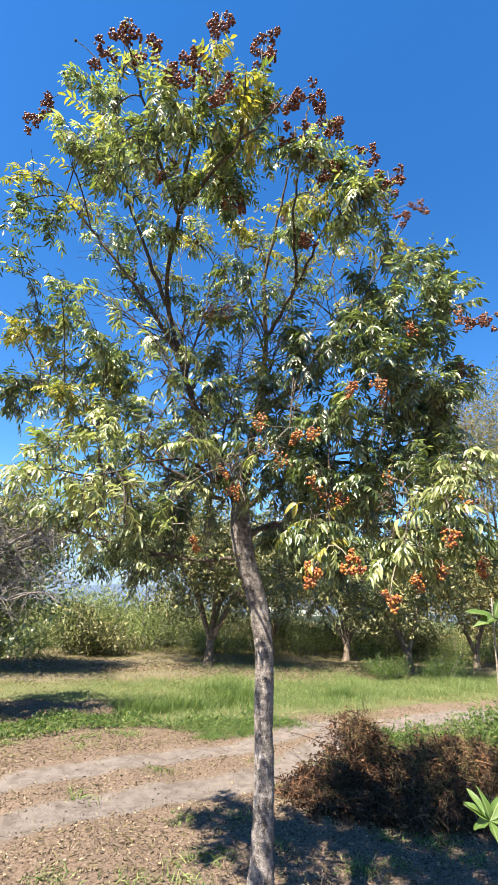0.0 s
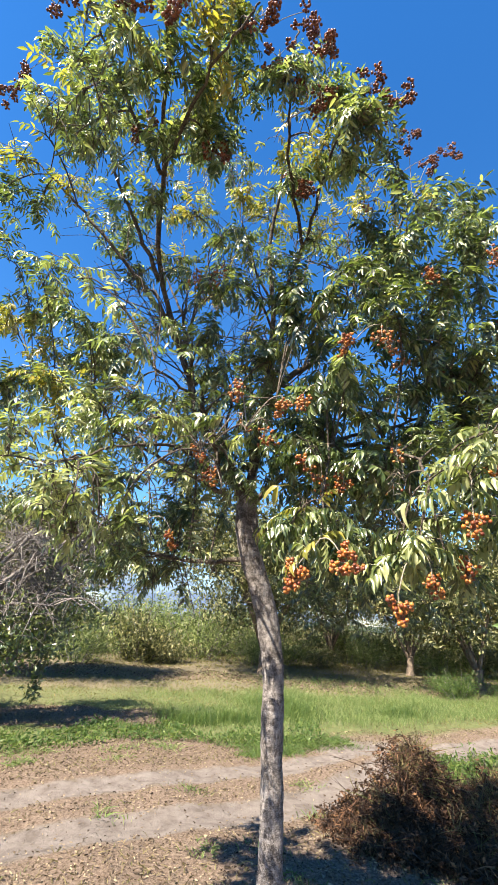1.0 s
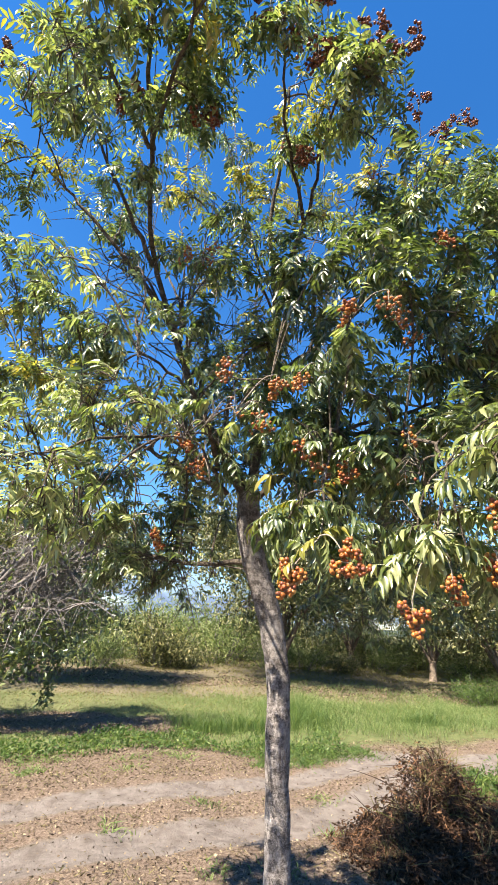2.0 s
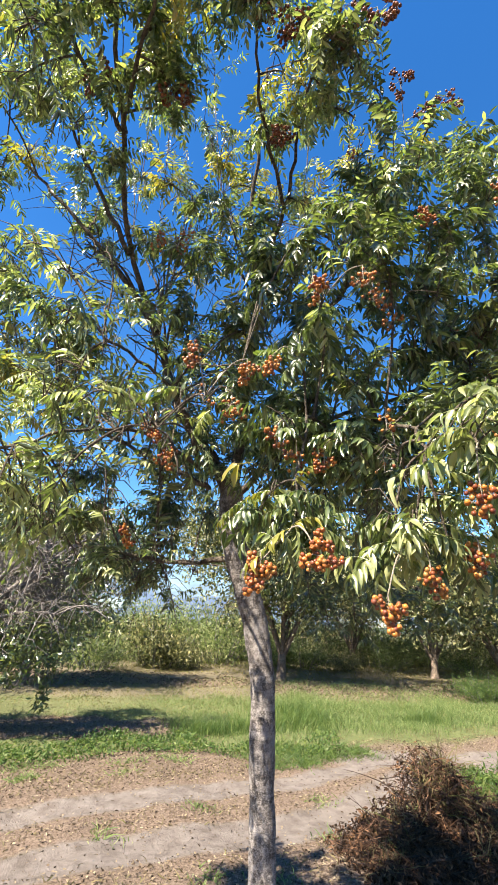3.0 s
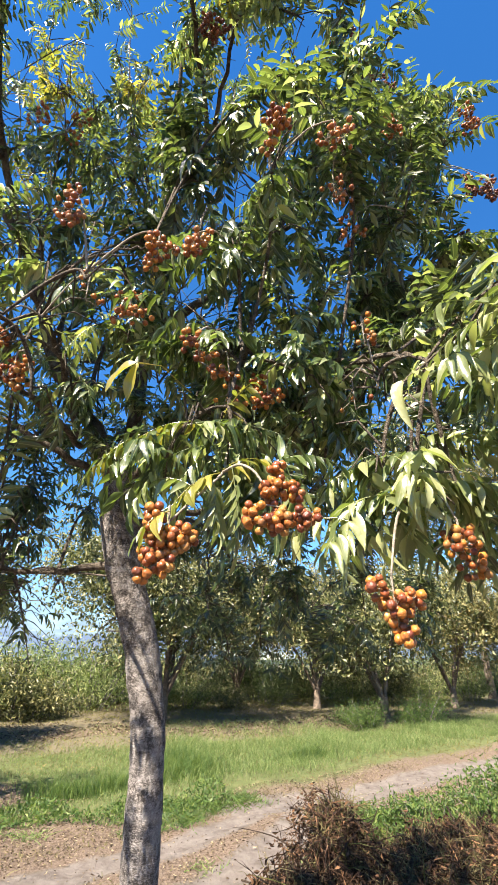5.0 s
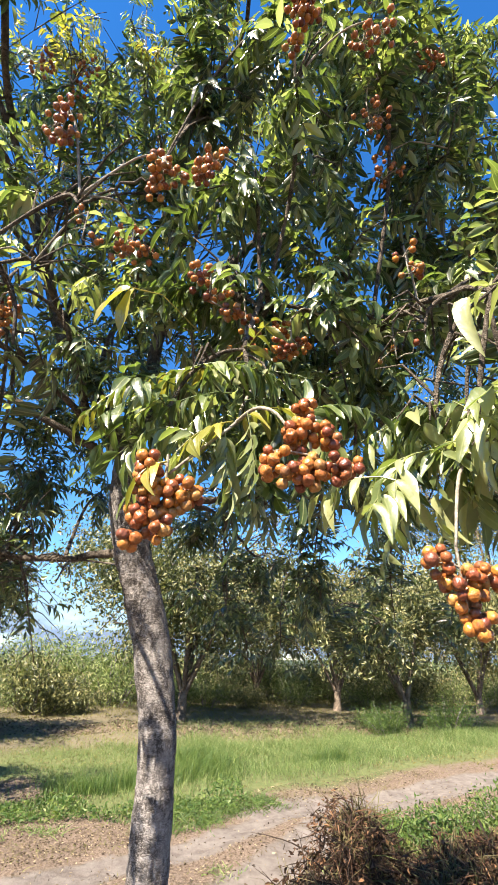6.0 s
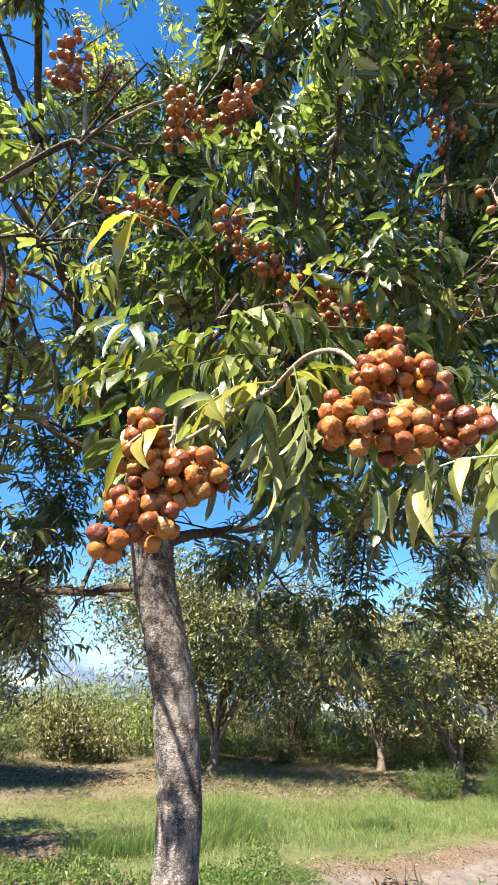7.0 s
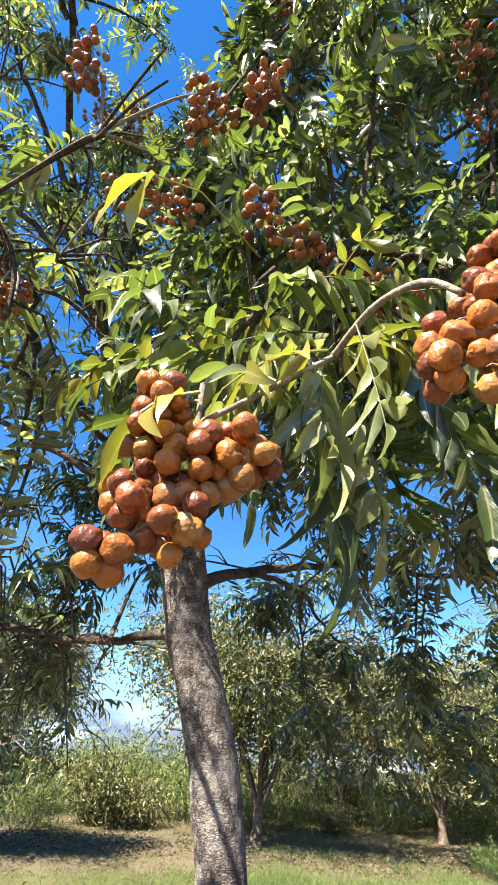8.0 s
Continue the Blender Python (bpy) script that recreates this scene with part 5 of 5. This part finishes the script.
def tangled_tree():
    """An old tree whose near side is a tangle of bare twigs over low hanging leaves."""
    rs = random.Random(9)
    o = Vector((-5.4, 8.1, 0))
    t = thing("orchard_tree", o.x, o.y, 0, "half bare orchard tree with tangled grey twigs", "tree", "orchard trees")
    s = Soup()
    s.tube(smooth_line([o + Vector((0, 0, -0.05)), o + Vector((0.05, 0, 0.45)), o + Vector((0.12, 0.0, 0.95))], 5), taper([0.18, 0.13, 0.12], 11), 14, True, 0.08)
    part("trunk", s, BARK_FAR, t)
    pts = []
    for k in range(17):
        top = Vector((rs.uniform(-4.5, -2.65), rs.uniform(7.5, 9.6), rs.uniform(1.7, 3.3))) if k < 13 else Vector((rs.uniform(-7.5, -5.5), rs.uniform(6.9, 9.6), rs.uniform(2.4, 3.6)))
        start = o + Vector((0.1, 0, rs.uniform(0.75, 1.0)))
        line = smooth_line([start, start.lerp(top, 0.35) + Vector((0, 0, 0.25)), start.lerp(top, 0.7) + Vector((0, 0, 0.22)), top], 6)
        s = Soup()
        s.tube(line, taper([0.055, 0.032, 0.012], len(line)), 7, True, 0.05)
        for j in range(16):
            p = rs.choice(line[7:])
            e = p + Vector((rs.gauss(0.25, 0.7), rs.gauss(0, 0.6), rs.gauss(-0.1, 0.55))).normalized() * rs.uniform(0.3, 0.85)
            e.z = max(e.z, 0.75)
            m = p.lerp(e, 0.5) + Vector((0, 0, 0.10))
            e.z = max(0.8, e.z - 0.12)
            sub_line = smooth_line([p, m, e], 4)
            s.tube(sub_line, taper([0.014, 0.010, 0.006], len(sub_line)), 4)
            for q in range(9):
                f = rs.choice(sub_line)
                g = f + Vector((rs.gauss(0.1, 0.8), rs.gauss(0, 0.7), rs.gauss(-0.15, 0.6))).normalized() * rs.uniform(0.15, 0.5)
                s.tube([f, f.lerp(g, 0.5) + Vector((0, 0, 0.045)), g], [0.006, 0.005, 0.003], 3, False)
            if e.z < 1.7 or rs.random() < 0.3:
                for q in range(46):
                    pts.append((e.x + rs.gauss(0, 0.15), e.y + rs.gauss(0.15, 0.18), max(0.72, e.z - 0.12 + rs.gauss(0, 0.16))))
        part("limb", s, TWIG_GREY, t)
    # one leafy sprig that hangs almost to the ground
    s = Soup()
    line = smooth_line([(-3.95, 8.5, 1.6), (-3.68, 8.5, 1.25), (-3.58, 8.5, 0.85), (-3.66, 8.5, 0.40)], 5)
    s.tube(line, taper([0.008, 0.006, 0.003], len(line)), 5)
    part("limb", s, TWIG_GREY, t)
    for q in range(170):
        p = rs.choice(line[7:])
        pts.append((p.x + rs.gauss(0.02, 0.07), p.y + rs.gauss(0, 0.06), p.z + rs.gauss(0, 0.04)))
    part("crown", leaf_cards(np.array(pts), 0.095, LEAF["d"], "crown"), None, t, kind="stuff")


orchard_tree(0.0, 18.0, 6.0, 4.7, 8, 40000, FAR_LEAF, "spreading many-stemmed orchard tree with dull green crown", 3, low=0.24)
orchard_tree(6.2, 21.8, 5.4, 4.0, 6, 20000, FAR_LEAF_PALE, "small orchard tree with pale olive crown behind the meadow", 4)
orchard_tree(6.7, 16.4, 4.6, 3.0, 5, 20000, FAR_LEAF, "leaning orchard tree with sparse crown at the meadow edge", 5, lean=(-0.5, 0))
orchard_tree(16.2, 24.8, 17.0, 5.8, 7, 46000, FAR_LEAF_PALE, "tall pale olive tree rising behind the orchard", 6)
orchard_tree(-6.7, 13.6, 4.8, 2.7, 9, 46000, FAR_LEAF, "dark green orchard tree with low hanging crown", 8, low=0.16, sag=0.17, size=0.11)
tangled_tree()
orchard_tree(-13.0, 19.0, 5.0, 4.2, 7, 20000, FAR_LEAF, "spreading orchard tree in the far row", 10)
orchard_tree(9.6, 27.0, 5.0, 4.2, 7, 20000, FAR_LEAF, "spreading orchard tree in the far row", 11)
orchard_tree(3.4, 25.5, 5.6, 4.0, 7, 20000, FAR_LEAF, "spreading orchard tree in the far row", 13, low=0.2)
orchard_tree(11.5, 20.5, 5.2, 3.8, 7, 20000, FAR_LEAF_PALE, "olive orchard tree beside the meadow", 14, low=0.2)
orchard_tree(16.5, 20.0, 5.0, 4.2, 7, 20000, FAR_LEAF, "spreading orchard tree in the far row", 12)


def shrub(x, y, h, w, material, label, seed, leaves=1500, size=0.09, up=1.2, group="scrub", feathery=False):
    """Upright feathery stems with fine leaves."""
    rs = random.Random(seed)
    t = thing("shrub", x, y, 0, label, "shrub", group)
    pts = []
    for k in range(16):
        a, r = rs.uniform(0, 6.28), w * 0.5 * math.sqrt(rs.random())
        b = Vector((x + r * 0.4 * math.cos(a), y + r * 0.4 * math.sin(a), -0.02))
        e = Vector((x + r * math.cos(a) * 1.2, y + r * math.sin(a) * 1.2, h * rs.uniform(0.5, 1.1) * (1.1 - 0.6 * r / w)))
        line = [b, b.lerp(e, 0.5) + Vector((0, 0, 0.08 * h)), e]
        st = Soup()
        st.tube(line, [0.012 * h, 0.008 * h, 0.003], 4)
        part("stem", st, TWIG_GREY, t)
        for q in range(leaves // 16):
            p = line[1].lerp(e, rs.uniform(-0.6, 1.0)) if rs.random() < 0.8 else b.lerp(line[1], rs.random())
            pts.append((p.x + rs.gauss(0, 0.11 * w), p.y + rs.gauss(0, 0.11 * w), max(0.03, p.z + rs.gauss(0, 0.09 * h))))
    if feathery:
        p = np.array(pts)
        w = (p - np.array([x, y, 0.2 * h])) * np.array([0.7, 0.7, 0.5]) / max(h, w) + R.normal(size=p.shape) * 0.62 + np.array([0, 0, 0.55])
        w /= np.linalg.norm(w, axis=1, keepdims=True)
        me = blades(p, w, R.uniform(0.08, 0.20, len(p)), R.uniform(0.014, 0.030, len(p)), material, "foliage", 0.35)
    else:
        me = leaf_cards(np.array(pts), size, material, "foliage", -up)
    part("foliage", me, None, t, kind="stuff")
    return t


SCRUB = [shrub(-3, 25, 1.5, 2.6, SHRUB_LEAF, "feathery grey green scrub bush along the field edge", 21, 2900, 0.13, 0.7, feathery=True),
         shrub(0, 26, 1.3, 2.8, SHRUB_LEAF, "feathery grey green scrub bush along the field edge", 22, 2900, 0.13, 0.7, feathery=True),
         shrub(4, 27, 1.5, 2.4, FAR_LEAF, "dark green scrub bush along the field edge", 23, 3200, 0.13, 0.3)]
for i in range(88):
    a = SCRUB[i % 3]
    x = -24 + 0.62 * i + rng.uniform(-1.2, 1.2)
    y = np.interp(x, [-20, -8, -5, -3, -1, 3, 8, 14, 30], [16.5, 18, 18.8, 20.3, 21.8, 23.3, 24.4, 24.6, 30]) + (i % 4) * 1.9 + rng.uniform(-1.1, 1.1)
    k = rng.uniform(0.7, 1.15) * (0.85, 1.15, 1.45, 1.65)[i % 4]
    c = copy_thing(a, pose(x, y, 0, 0, 0, rng.uniform(0, 360)))
    c.scale = (k, k, k * rng.uniform(0.8, 1.2))


def make_hill():
    xs = np.linspace(-900, 900, 120)
    v, f = [], []
    for k, (d, h) in enumerate(((420, 0), (520, 4), (700, 9), (900, 0))):
        for x in xs:
            v.append((x, d, h * (0.75 + 0.5 * noise.noise((x * 0.006, k, 0)) + 0.12 * noise.noise((x * 0.05, k, 1)))))
    n = len(xs)
    for k in range(3):
        for i in range(n - 1):
            f.append((k * n + i, k * n + i + 1, (k + 1) * n + i + 1, (k + 1) * n + i))
    tagged(new("backdrop_hill", array_mesh("backdrop_hill", v, f, HILL, True)), "low wooded hills on the horizon", "hill", kind="structure")


make_hill()


# ---------------------------------------------------------------- heap of cut brush and green weeds beside it
def brush_pile():
    t = thing("brush_pile", 2.0, 5.2, 0, "heap of dead cut branches with withered brown leaves", "brush pile")
    rs = random.Random(31)
    s, pts = Soup(), []

    def crest(x, y):
        a = 0.68 * math.exp(-((x - 1.44) / 0.34) ** 4 - ((y - 5.80) / 0.42) ** 2)
        b = 0.52 * math.exp(-((x - 2.4) / 0.9) ** 2 - ((y - 5.45) / 0.55) ** 2)
        c = 0.30 * math.exp(-((x - 1.15) / 0.42) ** 2 - ((y - 5.5) / 0.4) ** 2)
        return max(a, b, c)

    for k in range(620):
        x, y = rs.gauss(1.95, 0.75), rs.gauss(5.45, 0.42)
        h = crest(x, y)
        if h < 0.06:
            continue
        z = h * rs.uniform(0.3, 1.0)
        d = Vector((rs.gauss(0, 1), rs.gauss(0, 1), rs.gauss(0.05, 0.35))).normalized() * rs.uniform(0.2, 0.5)
        a = Vector((x, y, z)) - d * 0.5
        a.z = max(a.z, 0.01)
        b = Vector((x, y, z)) + d * 0.5
        b.z = max(b.z, 0.01)
        s.tube([a, a.lerp(b, 0.5) + Vector((rs.gauss(0, 0.03), rs.gauss(0, 0.03), 0.03)), b], [0.008, 0.005, 0.002], 4)
        for q in range(3):
            p = a.lerp(b, rs.random())
            e = p + Vector((rs.gauss(0, 1), rs.gauss(0, 1), rs.gauss(-0.1, 0.5))).normalized() * 0.12
            s.tube([p, e], [0.003, 0.0012], 3, False)
        for q in range(70):
            p = a.lerp(b, rs.random())
            pts.append((p.x + rs.gauss(0, 0.035), p.y + rs.gauss(0, 0.035), max(0.02, p.z + rs.gauss(-0.02, 0.03))))
    tx, ty = [], []
    for k in range(46):
        x, y = rs.gauss(1.95, 0.7), rs.gauss(5.4, 0.4)
        if crest(x, y) > 0.1:
            tx += [x + rs.gauss(0, 0.07) for q in range(90)]
            ty += [y + rs.gauss(0, 0.07) for q in range(90)]
    p = np.array([(x, y, crest(x, y) * 0.85) for x, y in zip(tx, ty)])
    w = R.normal(size=p.shape) * 0.7 + np.array([0, 0, 0.5])
    part("dry_straw", blades(p, w, R.uniform(0.08, 0.2, len(p)), np.full(len(p), 0.006), DRY_GRASS, "dry_straw", 0.6), None, t, kind="stuff")
    # withered strands draped over the heap
    x, y = R.normal(1.95, 0.72, 7000), R.normal(5.42, 0.42, 7000)
    h = np.array([crest(a, c) for a, c in zip(x, y)])
    x, y, h = x[h > 0.07], y[h > 0.07], h[h > 0.07]
    w = np.stack([R.normal(size=len(x)) * 0.7, R.normal(size=len(x)) * 0.5 - 0.5, R.normal(size=len(x)) * 0.45 - 0.25], 1)
    w /= np.linalg.norm(w, axis=1, keepdims=True)
    part("withered_straw", blades(np.stack([x, y, h * R.uniform(0.55, 1.02, len(x)) + 0.05], 1), w, R.uniform(0.07, 0.2, len(x)), R.uniform(0.004, 0.010, len(x)), DEAD_LEAF, "withered_straw", 0.5), None, t, kind="stuff")
    # longer sticks that stand out of the crest
    for k in range(60):
        x, y = rs.gauss(1.45, 0.22), rs.gauss(5.72, 0.22)
        if k > 34:
            x, y = rs.gauss(2.3, 0.5), rs.gauss(5.2, 0.35)
        a = Vector((x, y, crest(x, y) * 0.6))
        d = Vector((rs.gauss(-0.15, 0.7), rs.gauss(0, 0.5), rs.uniform(0.15, 0.9))).normalized() * rs.uniform(0.22, 0.46)
        line = smooth_line([a, a + d * 0.5 + Vector((rs.gauss(0, 0.03), rs.gauss(0, 0.03), 0.02)), a + d], 3)
        s.tube(line, taper([0.008, 0.005, 0.002], len(line)), 5)
        for q in range(3):
            p = rs.choice(line[2:])
            s.tube([p, p + Vector((rs.gauss(0, 1), rs.gauss(0, 1), rs.gauss(0.2, 0.6))).normalized() * rs.uniform(0.06, 0.14)], [0.003, 0.0012], 3, False)
    part("brushwood", s, TWIG_DEAD, t, kind="stuff")
    part("withered_foliage", leaf_cards(np.array(pts), 0.046, DEAD_LEAF, "withered_foliage"), None, t, kind="stuff")


brush_pile()
for i, (x, y, h, w) in enumerate(((2.75, 6.7, 0.48, 0.8), (3.5, 6.6, 0.62, 0.9), (4.2, 7.0, 0.80, 1.1), (4.0, 5.8, 0.50, 0.8), (5.0, 7.3, 0.85, 1.2), (2.3, 7.1, 0.28, 0.5), (7.4, 15.6, 0.9, 1.6), (5.6, 15.2, 0.7, 1.3))):
    shrub(x, y, h, w, WEED_LEAF, "leafy green weed bush behind the brush heap" if i < 6 else "low green bush at the foot of a tree", 40 + i, 4600, 0.050, 0.3, "green weeds")


def sapling():
    t = thing("sapling", 0.80, 1.72, 0, "slender green sapling with broad fresh leaves", "sapling")
    s = Soup()
    line = smooth_line([(0.80, 1.72, -0.02), (0.76, 1.76, 0.6), (0.64, 1.80, 1.10), (0.60, 1.70, 1.45), (0.58, 1.64, 1.72)], 5)
    s.tube(line, taper([0.008, 0.005, 0.002], len(line)), 6)
    part("stem", s, BARK_PALE, t)
    for p, k in ((Vector((0.60, 1.84, 1.08)), 8), (Vector((0.585, 1.65, 1.66)), 6)):
        for j in range(k):
            lf = Soup()
            d = Vector((rng.uniform(-1, 0.4), rng.gauss(0, 0.4), rng.uniform(-0.5, 0.7)))
            lf.leaflet(p, d, Vector((rng.gauss(0, 0.4), -0.8, 1)), rng.uniform(0.07, 0.10), rng.uniform(0.026, 0.034), 0.2, 0.25, True)
            part("leaf", lf, WEED_LEAF, t)


sapling()
